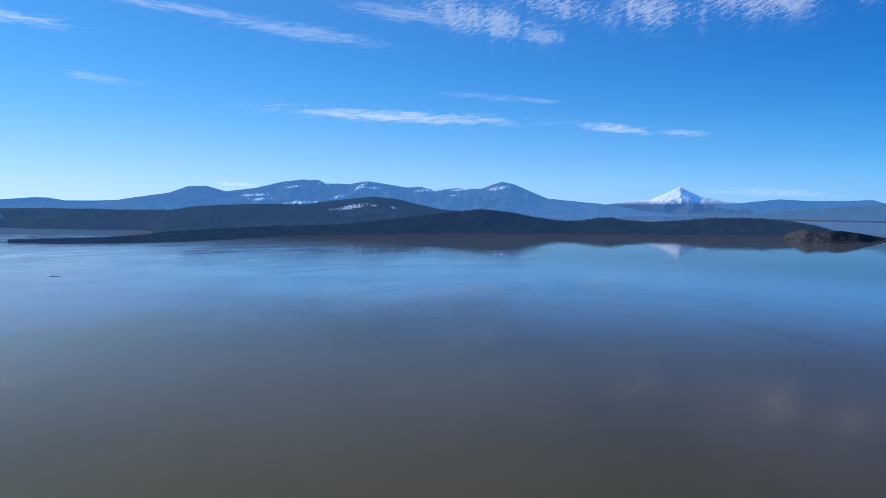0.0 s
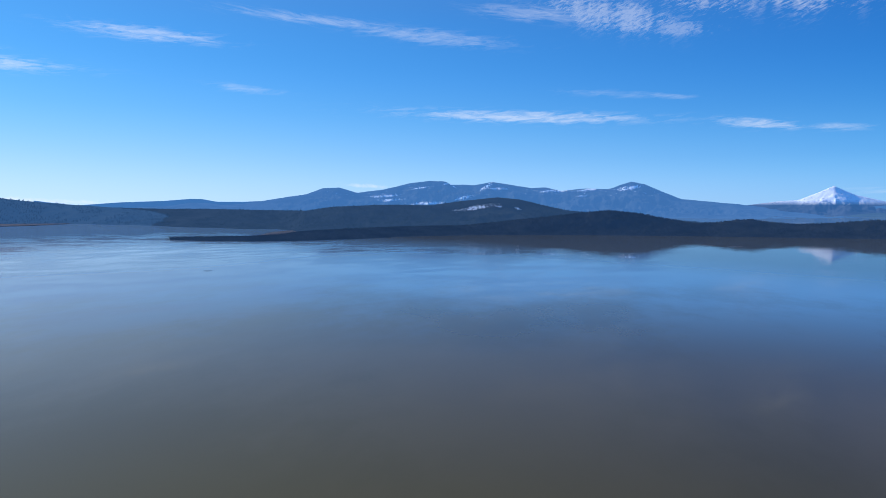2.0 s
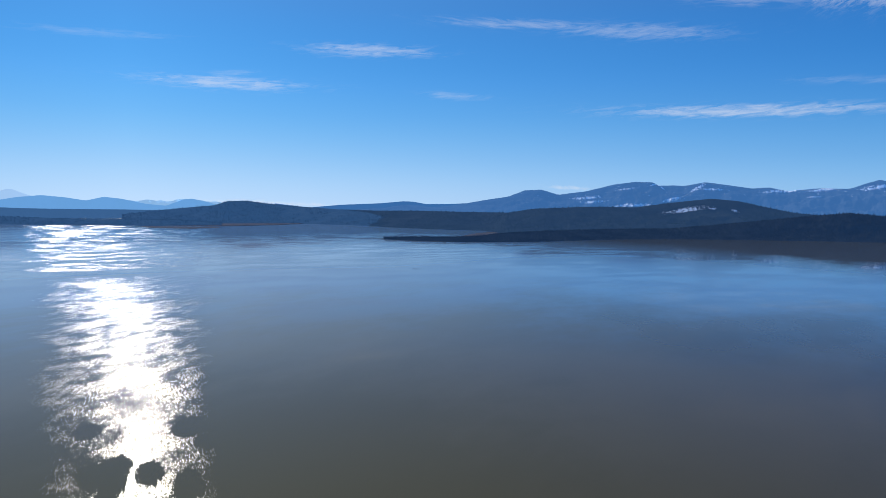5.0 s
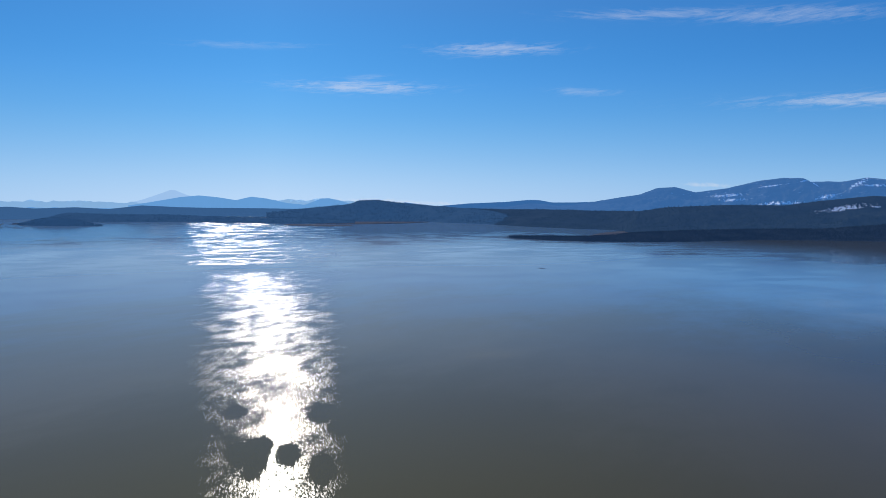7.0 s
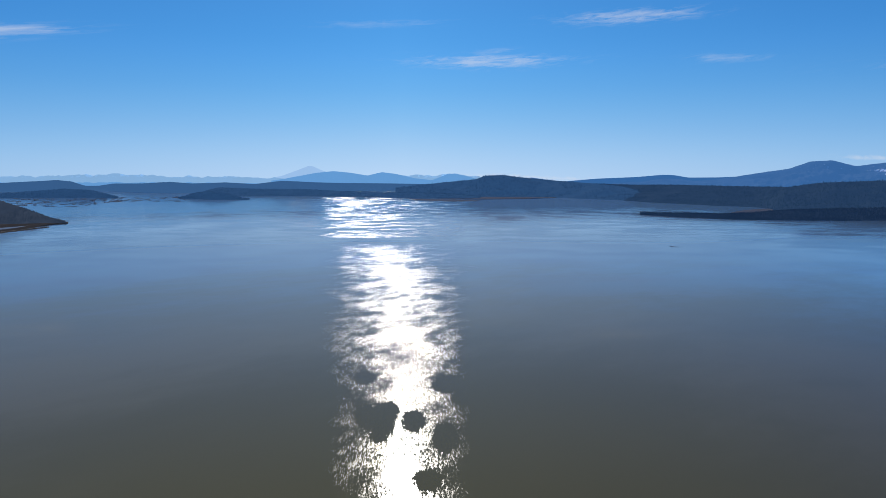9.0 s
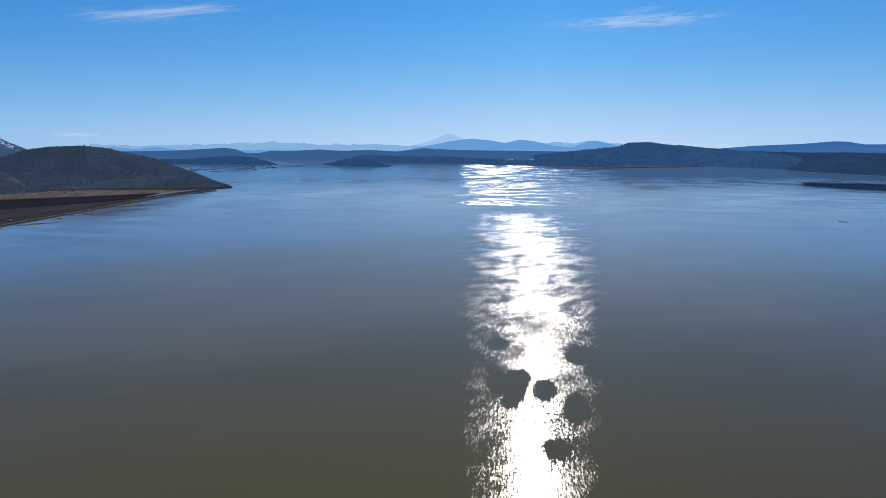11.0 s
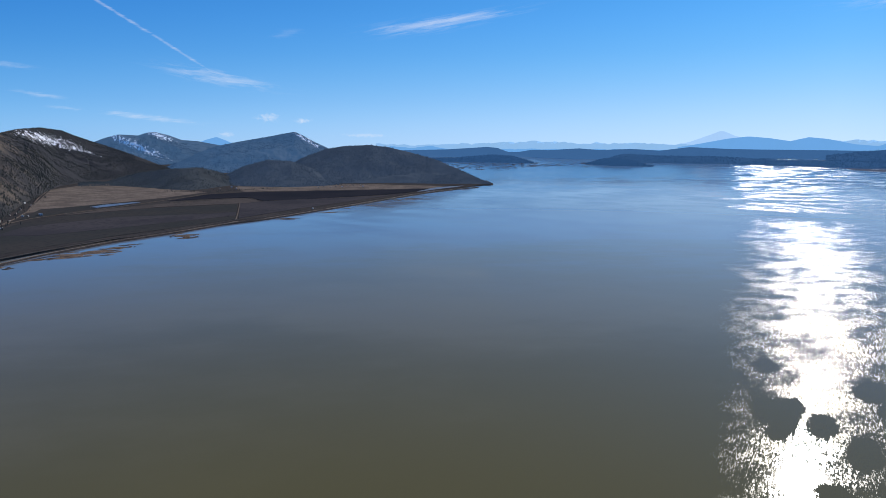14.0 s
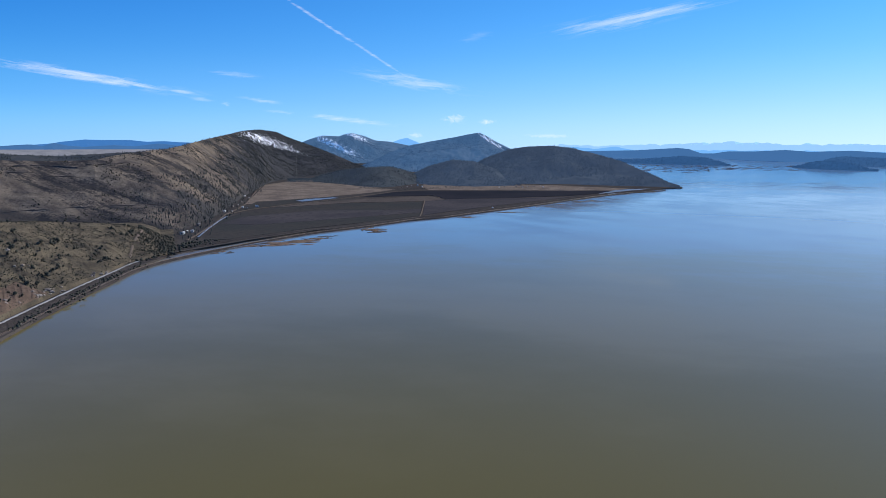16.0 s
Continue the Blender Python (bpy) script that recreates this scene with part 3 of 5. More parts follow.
def hill(name, mat, crest, foot=None, r=None, depth=None, back=250.0, z0=0.0, rough=0.12, size=120.0, shape=1.15, step=0.06, rows=40, seed=0,
         jag=0.0, cleft=1.0, grain=None, soften=4, label="", category="hill", kind=""):
    """A hill by its skyline: crest rows of (azimuth, elevation), its foot as rows of (azimuth, elevation) or at r metres,
    rising over depth metres (a number, or rows by azimuth) and falling behind. Gullies and spurs roughen both sides."""
    azs = [q[0] for q in crest]
    az = np.arange(min(azs), max(azs) + step / 2, step)
    ec = along(crest, az, 1, max(2, int(0.25 / step)))
    rf = reach(along(foot, az, 1, soften), z0) if foot else (along(r, az) if isinstance(r, list) else np.full(len(az), float(r)))
    dp = along(depth, az) if isinstance(depth, list) else np.full(len(az), float(depth))
    rc = rf + dp
    zf = base(rf) + z0
    zc = EYE + rc * np.tan(np.radians(ec + jag * fbm(az * 1.3, az * 0 + seed, 4, seed)))
    zc = np.maximum(zc, zf + 0.5)
    v = np.linspace(0, 1, rows)[None, :]
    rr = rf[:, None] + dp[:, None] * v
    rise = (zc - zf)[:, None]
    front = zf[:, None] + rise * v**shape
    P1 = place(az[:, None], rr, front)
    g = fbm(P1[..., 0] / size, P1[..., 1] / size, 6, seed)
    cleft = -cleft * np.abs(fbm(P1[..., 0] / size * 1.7, P1[..., 1] / size * 1.7, 5, seed + 9))
    P1[..., 2] += rise * rough * (g * 1.2 + cleft) * np.sin(np.pi * np.clip(v, 0, 1)) ** 0.8 * np.clip(v * 4, 0, 1)
    if grain:  # spurs and gullies that run slantwise down the slope
        turn, length, width = grain
        c, s = math.cos(radians(turn)), math.sin(radians(turn))
        u, t = (P1[..., 0] * c + P1[..., 1] * s) / length, (P1[..., 1] * c - P1[..., 0] * s) / width
        P1[..., 2] += rise * 0.05 * fbm(u, t, 3, seed + 21) * np.sin(np.pi * np.clip(v, 0, 1)) ** 0.7
    P1[:, 0, 2] = zf - 2.5
    w = np.linspace(0, 1, 14)[None, 1:]
    rb = rc[:, None] + back * w
    P2 = place(az[:, None], rb, zc[:, None] + (base(rb) + z0 - 2.5 - zc[:, None]) * w**1.2)
    P = np.concatenate([P1, P2], 1)
    ob = thing(name, grid_mesh(name, P), mat, label, category, kind)
    return ob, P, rows


def sample(P, rows, count, lo=0.0, hi=1.05, gap=0.0, size=150.0, seed=0):
    """Places strewn evenly over the front of a hill's sheet; gap: the share left open in glades."""
    last = min(int(rows * hi), P.shape[1] - 1)
    Q = P[:, int(rows * lo):last]
    d1, d2 = np.diff(Q, axis=0)[:, :-1], np.diff(Q, axis=1)[:-1]
    area = np.linalg.norm(np.cross(d1, d2), axis=-1)
    mid = Q[:-1, :-1]
    if gap:
        n = fbm(mid[..., 0] / size, mid[..., 1] / size, 4, seed + 3)
        area = area * (n > np.quantile(n, gap))
    rs = np.random.RandomState(seed + 77)
    k = rs.choice(area.size, count, p=(area / area.sum()).ravel())
    i, j = np.unravel_index(k, area.shape)
    u, v = rs.rand(count, 1), rs.rand(count, 1)
    return Q[i, j] * (1 - u) * (1 - v) + Q[i + 1, j] * u * (1 - v) + Q[i, j + 1] * (1 - u) * v + Q[i + 1, j + 1] * u * v


def conifer_template(rs):
    """Two ragged cones of needles, 1 m high, open below."""
    verts, faces = [], []
    for lo, hi, rad in ((0.04, 0.66, 0.24), (0.42, 1.0, 0.16)):
        k = len(verts)
        for i in range(5):
            a = 2 * math.pi * (i + rs.rand() * 0.5) / 5
            rr = rad * (0.75 + 0.5 * rs.rand())
            verts.append((rr * math.cos(a), rr * math.sin(a), lo + 0.08 * rs.rand()))
        verts.append((0.03 * rs.randn(), 0.03 * rs.randn(), hi))
        faces += [(k + i, k + (i + 1) % 5, k + 5) for i in range(5)]
    return np.array(verts), np.array(faces)


def round_template(rs):
    """A squat, lumpy juniper crown, 1 m high."""
    verts, faces = [], []
    for ring, (z, rad) in enumerate(((0.05, 0.28), (0.35, 0.42), (0.7, 0.3))):
        for i in range(5):
            a = 2 * math.pi * (i + 0.5 * ring + rs.rand() * 0.5) / 5
            rr = rad * (0.7 + 0.6 * rs.rand())
            verts.append((rr * math.cos(a), rr * math.sin(a), z + 0.12 * rs.rand()))
    verts.append((0, 0, 1))
    for k in (0, 5):
        for i in range(5):
            j = (i + 1) % 5
            faces += [(k + i, k + j, k + 5 + i), (k + j, k + 5 + j, k + 5 + i)]
    faces += [(10 + i, 10 + (i + 1) % 5, 15) for i in range(5)]
    return np.array(verts), np.array(faces)


def woods(name, places, lo, hi, mat, label, template=conifer_template, wide=1.0, seed=0, category="trees"):
    """Many trees as one stand: each one its own size, turn and raggedness."""
    rs = np.random.RandomState(seed)
    V, Fc, k = [], [], 0
    for part in np.array_split(places, 8):
        tv, tf = template(rs)
        n = len(part)
        if not n:
            continue
        h = lo + (hi - lo) * rs.rand(n) ** 1.5
        a = rs.rand(n) * 6.283
        c, s = np.cos(a)[:, None], np.sin(a)[:, None]
        x, y = tv[None, :, 0] * wide, tv[None, :, 1] * wide
        w = np.stack([(x * c - y * s), (x * s + y * c), np.repeat(tv[None, :, 2], n, 0)], -1) * h[:, None, None] + part[:, None, :]
        V.append(w.reshape(-1, 3))
        Fc.append((tf[None] + (np.arange(n) * len(tv))[:, None, None] + k).reshape(-1, 3))
        k += n * len(tv)
    return thing(name, raw_mesh(name, np.concatenate(V), np.concatenate(Fc), True), mat, label, category, "stuff")


# ---- lake and ground ----
az = np.linspace(-180, 180, 361)[:-1][:, None]
rr = (np.linspace(0, 1, 110)[None, :] ** 1.6) * 4934
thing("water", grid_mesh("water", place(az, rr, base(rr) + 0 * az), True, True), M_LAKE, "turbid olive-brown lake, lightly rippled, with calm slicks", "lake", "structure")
thing("ground", grid_mesh("ground", place(az, rr, base(rr) - 4.0 + 0 * az), True, True), M_BED, "muddy lake bed under the water", "ground", "structure")

SHORE = [(81.87, -3.17), (83.26, -3.26), (86.22, -3.67), (89.14, -4.11), (93.85, -4.87), (98.32, -5.51), (102.54, -6.12), (106.47, -6.49), (110.11, -6.98)] + [(114.35, -7.33), (119.18, -7.87), (123.36, -8.41), (126.04, -8.87), (128.23, -9.55), (130.36, -10.47), (132.44, -11.38), (134.44, -12.29), (136.39, -13.31), (138.27, -14.19)] + [(150.0, -24.0), (175.0, -24.0)]
LAND_Z = 2.0
az = np.arange(82.0, 175.0, 0.12)
rs_ = reach(along(SHORE, az, 1, 2))
v = np.linspace(0, 1, 90)[None, :]
rfar = np.interp(az, [82, 83, 85, 88, 92, 96], [2230, 2300, 2500, 2900, 3400, 4600])
rr = rs_[:, None] + (rfar - rs_)[:, None] * v**2.2
P = place(az[:, None], rr, base(rr) + LAND_Z)
P[..., 2] += 0.5 * fbm(P[..., 0] / 60, P[..., 1] / 60, 4) * np.clip((rr - rs_[:, None]) / 30, 0, 1)
P[:, 0, 2] = -1.5
thing("ground", grid_mesh("ground", P), M_LAND, "flat brown marshy plain beside the lake", "plain", "structure")

# ---- far ranges ----
FAR = dict(back=60.0, kind="backdrop", category="mountains")
# The ranges' blue is painted haze: emission standing in for miles of air.
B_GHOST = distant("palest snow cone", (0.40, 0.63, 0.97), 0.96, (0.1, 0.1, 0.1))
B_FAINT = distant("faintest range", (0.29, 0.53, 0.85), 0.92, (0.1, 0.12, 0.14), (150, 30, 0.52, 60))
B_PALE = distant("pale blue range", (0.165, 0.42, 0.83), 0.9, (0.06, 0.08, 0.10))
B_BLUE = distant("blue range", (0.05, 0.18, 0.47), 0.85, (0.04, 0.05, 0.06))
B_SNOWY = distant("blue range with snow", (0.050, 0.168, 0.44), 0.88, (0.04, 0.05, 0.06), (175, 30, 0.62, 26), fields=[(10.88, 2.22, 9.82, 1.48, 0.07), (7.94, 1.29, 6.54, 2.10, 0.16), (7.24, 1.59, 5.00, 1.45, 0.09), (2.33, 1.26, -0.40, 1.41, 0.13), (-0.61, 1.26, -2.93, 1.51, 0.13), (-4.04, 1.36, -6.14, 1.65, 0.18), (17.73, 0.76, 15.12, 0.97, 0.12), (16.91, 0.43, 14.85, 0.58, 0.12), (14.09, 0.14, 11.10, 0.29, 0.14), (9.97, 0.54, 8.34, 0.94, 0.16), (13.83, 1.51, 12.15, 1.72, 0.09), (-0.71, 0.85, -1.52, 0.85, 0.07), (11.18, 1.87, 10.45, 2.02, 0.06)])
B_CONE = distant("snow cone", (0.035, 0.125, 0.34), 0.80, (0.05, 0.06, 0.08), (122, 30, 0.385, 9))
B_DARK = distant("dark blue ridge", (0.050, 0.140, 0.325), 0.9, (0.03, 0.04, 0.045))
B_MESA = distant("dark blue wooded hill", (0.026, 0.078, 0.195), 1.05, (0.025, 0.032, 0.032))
# Woods and mountains round the lake also carry painted haze, as a faint glow.
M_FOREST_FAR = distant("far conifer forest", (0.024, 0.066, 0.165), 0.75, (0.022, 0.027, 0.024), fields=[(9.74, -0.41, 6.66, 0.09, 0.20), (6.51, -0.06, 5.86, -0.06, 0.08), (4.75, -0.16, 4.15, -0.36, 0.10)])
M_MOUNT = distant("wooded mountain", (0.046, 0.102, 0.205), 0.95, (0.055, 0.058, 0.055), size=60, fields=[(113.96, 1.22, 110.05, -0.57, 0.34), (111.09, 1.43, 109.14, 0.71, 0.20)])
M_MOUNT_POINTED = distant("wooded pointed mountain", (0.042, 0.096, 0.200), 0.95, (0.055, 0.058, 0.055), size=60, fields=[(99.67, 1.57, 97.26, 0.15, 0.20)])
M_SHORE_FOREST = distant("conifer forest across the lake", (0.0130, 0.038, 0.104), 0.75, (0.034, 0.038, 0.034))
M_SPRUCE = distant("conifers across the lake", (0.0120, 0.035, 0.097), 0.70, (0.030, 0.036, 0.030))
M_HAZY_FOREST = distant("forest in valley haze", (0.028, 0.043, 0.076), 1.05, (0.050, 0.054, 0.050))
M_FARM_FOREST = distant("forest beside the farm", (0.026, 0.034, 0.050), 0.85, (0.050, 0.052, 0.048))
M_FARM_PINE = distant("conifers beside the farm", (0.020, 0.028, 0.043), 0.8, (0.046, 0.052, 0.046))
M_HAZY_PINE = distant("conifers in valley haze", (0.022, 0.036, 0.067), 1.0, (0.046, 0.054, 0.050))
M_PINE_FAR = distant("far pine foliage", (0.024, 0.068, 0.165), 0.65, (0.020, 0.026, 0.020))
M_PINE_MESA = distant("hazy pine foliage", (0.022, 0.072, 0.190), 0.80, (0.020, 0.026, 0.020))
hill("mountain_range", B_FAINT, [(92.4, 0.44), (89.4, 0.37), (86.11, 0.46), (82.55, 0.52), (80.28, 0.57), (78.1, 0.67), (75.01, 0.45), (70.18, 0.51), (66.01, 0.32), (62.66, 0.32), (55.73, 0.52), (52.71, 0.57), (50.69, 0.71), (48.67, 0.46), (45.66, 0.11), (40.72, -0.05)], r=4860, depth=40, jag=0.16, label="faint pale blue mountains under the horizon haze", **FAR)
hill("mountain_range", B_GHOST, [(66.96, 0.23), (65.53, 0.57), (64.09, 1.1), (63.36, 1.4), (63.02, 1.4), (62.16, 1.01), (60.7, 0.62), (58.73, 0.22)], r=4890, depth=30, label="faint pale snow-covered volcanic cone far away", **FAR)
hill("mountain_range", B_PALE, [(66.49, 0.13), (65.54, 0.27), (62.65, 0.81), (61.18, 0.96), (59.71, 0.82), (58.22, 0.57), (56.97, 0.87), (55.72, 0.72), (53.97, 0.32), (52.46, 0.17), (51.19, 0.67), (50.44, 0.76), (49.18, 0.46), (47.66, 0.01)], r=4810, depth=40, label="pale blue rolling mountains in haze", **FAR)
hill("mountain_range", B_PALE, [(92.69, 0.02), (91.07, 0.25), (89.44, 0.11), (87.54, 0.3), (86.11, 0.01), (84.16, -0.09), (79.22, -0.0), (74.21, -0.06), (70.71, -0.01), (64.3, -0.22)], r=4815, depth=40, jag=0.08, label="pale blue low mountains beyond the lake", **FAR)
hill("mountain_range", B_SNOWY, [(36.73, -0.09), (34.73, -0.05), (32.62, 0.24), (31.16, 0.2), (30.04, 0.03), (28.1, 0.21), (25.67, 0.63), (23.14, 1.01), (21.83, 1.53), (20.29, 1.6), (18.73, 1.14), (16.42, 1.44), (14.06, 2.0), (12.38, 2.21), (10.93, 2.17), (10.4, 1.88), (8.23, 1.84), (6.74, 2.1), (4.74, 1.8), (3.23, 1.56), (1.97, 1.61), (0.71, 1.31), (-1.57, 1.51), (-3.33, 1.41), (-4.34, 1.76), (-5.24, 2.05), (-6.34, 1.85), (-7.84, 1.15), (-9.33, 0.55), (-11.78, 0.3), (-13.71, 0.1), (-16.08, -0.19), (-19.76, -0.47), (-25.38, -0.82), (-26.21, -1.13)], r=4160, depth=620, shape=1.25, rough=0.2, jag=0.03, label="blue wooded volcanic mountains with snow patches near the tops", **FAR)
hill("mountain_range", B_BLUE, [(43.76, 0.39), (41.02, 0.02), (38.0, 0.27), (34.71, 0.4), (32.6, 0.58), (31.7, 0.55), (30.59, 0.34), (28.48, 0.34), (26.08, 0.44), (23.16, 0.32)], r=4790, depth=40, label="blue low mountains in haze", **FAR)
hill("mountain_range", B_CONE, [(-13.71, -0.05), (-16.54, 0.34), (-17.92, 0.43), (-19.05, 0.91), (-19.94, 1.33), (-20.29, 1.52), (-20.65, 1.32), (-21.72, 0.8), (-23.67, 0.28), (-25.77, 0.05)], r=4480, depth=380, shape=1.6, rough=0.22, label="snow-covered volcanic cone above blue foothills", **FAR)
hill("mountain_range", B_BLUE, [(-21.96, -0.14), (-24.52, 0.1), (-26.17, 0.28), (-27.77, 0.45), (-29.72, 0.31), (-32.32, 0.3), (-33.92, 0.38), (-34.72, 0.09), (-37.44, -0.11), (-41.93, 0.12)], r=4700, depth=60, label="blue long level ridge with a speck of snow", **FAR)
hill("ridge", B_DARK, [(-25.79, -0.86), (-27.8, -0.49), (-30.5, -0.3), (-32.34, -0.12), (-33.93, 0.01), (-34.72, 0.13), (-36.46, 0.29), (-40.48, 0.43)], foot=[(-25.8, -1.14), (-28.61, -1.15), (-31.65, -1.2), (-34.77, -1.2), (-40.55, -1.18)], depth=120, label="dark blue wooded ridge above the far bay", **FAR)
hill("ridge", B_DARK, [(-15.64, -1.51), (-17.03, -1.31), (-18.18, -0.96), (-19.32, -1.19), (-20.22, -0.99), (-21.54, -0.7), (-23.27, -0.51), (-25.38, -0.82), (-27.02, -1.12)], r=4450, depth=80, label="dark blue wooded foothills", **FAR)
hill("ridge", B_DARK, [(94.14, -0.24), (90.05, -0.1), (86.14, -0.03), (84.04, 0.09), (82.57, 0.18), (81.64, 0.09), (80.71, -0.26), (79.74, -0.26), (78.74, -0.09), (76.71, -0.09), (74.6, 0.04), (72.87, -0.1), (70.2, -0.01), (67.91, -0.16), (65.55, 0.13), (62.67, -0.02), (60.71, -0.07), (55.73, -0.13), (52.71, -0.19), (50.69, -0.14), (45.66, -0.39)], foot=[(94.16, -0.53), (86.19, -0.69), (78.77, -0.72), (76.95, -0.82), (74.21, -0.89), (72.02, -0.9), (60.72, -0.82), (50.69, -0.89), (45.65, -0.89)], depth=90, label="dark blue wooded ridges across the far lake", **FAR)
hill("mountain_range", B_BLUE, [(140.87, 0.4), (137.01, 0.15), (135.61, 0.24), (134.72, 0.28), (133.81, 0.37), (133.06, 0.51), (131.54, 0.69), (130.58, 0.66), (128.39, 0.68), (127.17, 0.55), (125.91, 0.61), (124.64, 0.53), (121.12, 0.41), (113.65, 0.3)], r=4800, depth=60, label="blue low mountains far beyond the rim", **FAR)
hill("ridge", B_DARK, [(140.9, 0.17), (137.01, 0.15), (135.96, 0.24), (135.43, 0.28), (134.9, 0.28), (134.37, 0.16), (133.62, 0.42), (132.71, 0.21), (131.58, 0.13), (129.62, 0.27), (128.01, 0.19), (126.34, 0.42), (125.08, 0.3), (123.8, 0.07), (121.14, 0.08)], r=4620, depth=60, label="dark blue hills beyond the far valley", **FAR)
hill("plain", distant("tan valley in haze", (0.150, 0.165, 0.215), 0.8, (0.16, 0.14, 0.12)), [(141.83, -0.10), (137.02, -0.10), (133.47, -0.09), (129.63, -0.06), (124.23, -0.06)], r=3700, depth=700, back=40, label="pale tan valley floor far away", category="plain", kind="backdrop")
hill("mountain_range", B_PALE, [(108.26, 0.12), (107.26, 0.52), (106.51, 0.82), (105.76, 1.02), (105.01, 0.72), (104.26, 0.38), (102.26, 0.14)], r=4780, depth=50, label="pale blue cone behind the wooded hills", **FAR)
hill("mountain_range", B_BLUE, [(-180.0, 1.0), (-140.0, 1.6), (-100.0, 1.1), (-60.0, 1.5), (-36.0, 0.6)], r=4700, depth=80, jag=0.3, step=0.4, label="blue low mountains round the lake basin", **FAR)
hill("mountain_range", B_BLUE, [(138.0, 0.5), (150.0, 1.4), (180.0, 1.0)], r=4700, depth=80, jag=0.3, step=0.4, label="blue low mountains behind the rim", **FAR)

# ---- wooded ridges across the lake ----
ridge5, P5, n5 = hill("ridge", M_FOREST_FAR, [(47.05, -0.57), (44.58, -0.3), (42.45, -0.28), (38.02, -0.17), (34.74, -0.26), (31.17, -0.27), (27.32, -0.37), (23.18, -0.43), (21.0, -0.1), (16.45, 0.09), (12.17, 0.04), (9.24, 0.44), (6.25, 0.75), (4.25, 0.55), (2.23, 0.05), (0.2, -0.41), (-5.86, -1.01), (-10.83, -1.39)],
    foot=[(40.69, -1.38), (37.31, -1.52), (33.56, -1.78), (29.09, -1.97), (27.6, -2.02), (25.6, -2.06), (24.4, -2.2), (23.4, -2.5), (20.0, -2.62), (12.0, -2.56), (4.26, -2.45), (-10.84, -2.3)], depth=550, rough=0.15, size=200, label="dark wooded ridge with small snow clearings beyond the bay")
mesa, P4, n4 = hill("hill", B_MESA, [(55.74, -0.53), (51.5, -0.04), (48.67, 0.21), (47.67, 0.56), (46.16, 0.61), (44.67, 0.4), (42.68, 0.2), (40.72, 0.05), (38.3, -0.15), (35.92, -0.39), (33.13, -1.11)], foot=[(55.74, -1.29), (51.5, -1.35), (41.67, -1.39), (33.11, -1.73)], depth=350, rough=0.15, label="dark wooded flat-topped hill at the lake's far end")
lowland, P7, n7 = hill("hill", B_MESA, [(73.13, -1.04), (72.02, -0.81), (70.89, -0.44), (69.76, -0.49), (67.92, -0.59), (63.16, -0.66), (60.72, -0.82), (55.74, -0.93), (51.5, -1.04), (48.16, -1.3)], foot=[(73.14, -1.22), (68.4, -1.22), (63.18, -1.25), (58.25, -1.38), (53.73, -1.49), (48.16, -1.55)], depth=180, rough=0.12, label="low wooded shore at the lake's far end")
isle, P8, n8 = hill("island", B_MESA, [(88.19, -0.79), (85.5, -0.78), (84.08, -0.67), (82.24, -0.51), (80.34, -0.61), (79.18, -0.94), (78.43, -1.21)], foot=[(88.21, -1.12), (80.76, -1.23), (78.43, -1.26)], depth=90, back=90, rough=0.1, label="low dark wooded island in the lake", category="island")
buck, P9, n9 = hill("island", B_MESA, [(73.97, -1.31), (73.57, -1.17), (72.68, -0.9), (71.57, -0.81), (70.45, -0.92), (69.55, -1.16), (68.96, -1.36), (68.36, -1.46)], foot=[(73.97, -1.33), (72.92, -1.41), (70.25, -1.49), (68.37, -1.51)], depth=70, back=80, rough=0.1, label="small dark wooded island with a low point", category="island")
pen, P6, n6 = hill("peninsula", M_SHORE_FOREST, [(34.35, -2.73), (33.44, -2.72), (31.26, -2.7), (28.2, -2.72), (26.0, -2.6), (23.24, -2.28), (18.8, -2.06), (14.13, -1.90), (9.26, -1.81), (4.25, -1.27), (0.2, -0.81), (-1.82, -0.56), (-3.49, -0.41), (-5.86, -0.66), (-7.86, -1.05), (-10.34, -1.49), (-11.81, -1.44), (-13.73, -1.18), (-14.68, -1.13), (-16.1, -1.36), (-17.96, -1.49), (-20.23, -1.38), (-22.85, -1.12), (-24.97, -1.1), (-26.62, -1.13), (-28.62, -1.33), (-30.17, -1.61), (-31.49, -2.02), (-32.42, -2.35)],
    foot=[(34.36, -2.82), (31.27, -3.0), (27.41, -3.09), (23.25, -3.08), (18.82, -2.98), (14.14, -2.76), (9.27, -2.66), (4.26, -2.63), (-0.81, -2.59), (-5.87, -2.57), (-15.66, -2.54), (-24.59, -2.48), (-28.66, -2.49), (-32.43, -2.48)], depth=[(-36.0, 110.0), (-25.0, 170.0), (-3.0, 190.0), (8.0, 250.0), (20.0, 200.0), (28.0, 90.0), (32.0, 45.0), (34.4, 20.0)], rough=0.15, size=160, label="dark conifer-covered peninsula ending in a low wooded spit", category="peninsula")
islet, P10, n10 = hill("islet", M_BARE, [(-27.95, -2.68), (-28.45, -2.22), (-29.11, -2.03), (-29.8, -1.89), (-30.94, -2.08), (-32.04, -1.97), (-33.13, -2.12), (-34.82, -2.45), (-35.58, -2.67)], foot=[(-27.95, -2.73), (-29.45, -2.95), (-31.34, -2.98), (-33.16, -2.88), (-34.83, -2.7), (-35.58, -2.72)], depth=110, back=90, rough=0.2, size=45, label="bare brown stony islet with sparse junipers", category="islet")

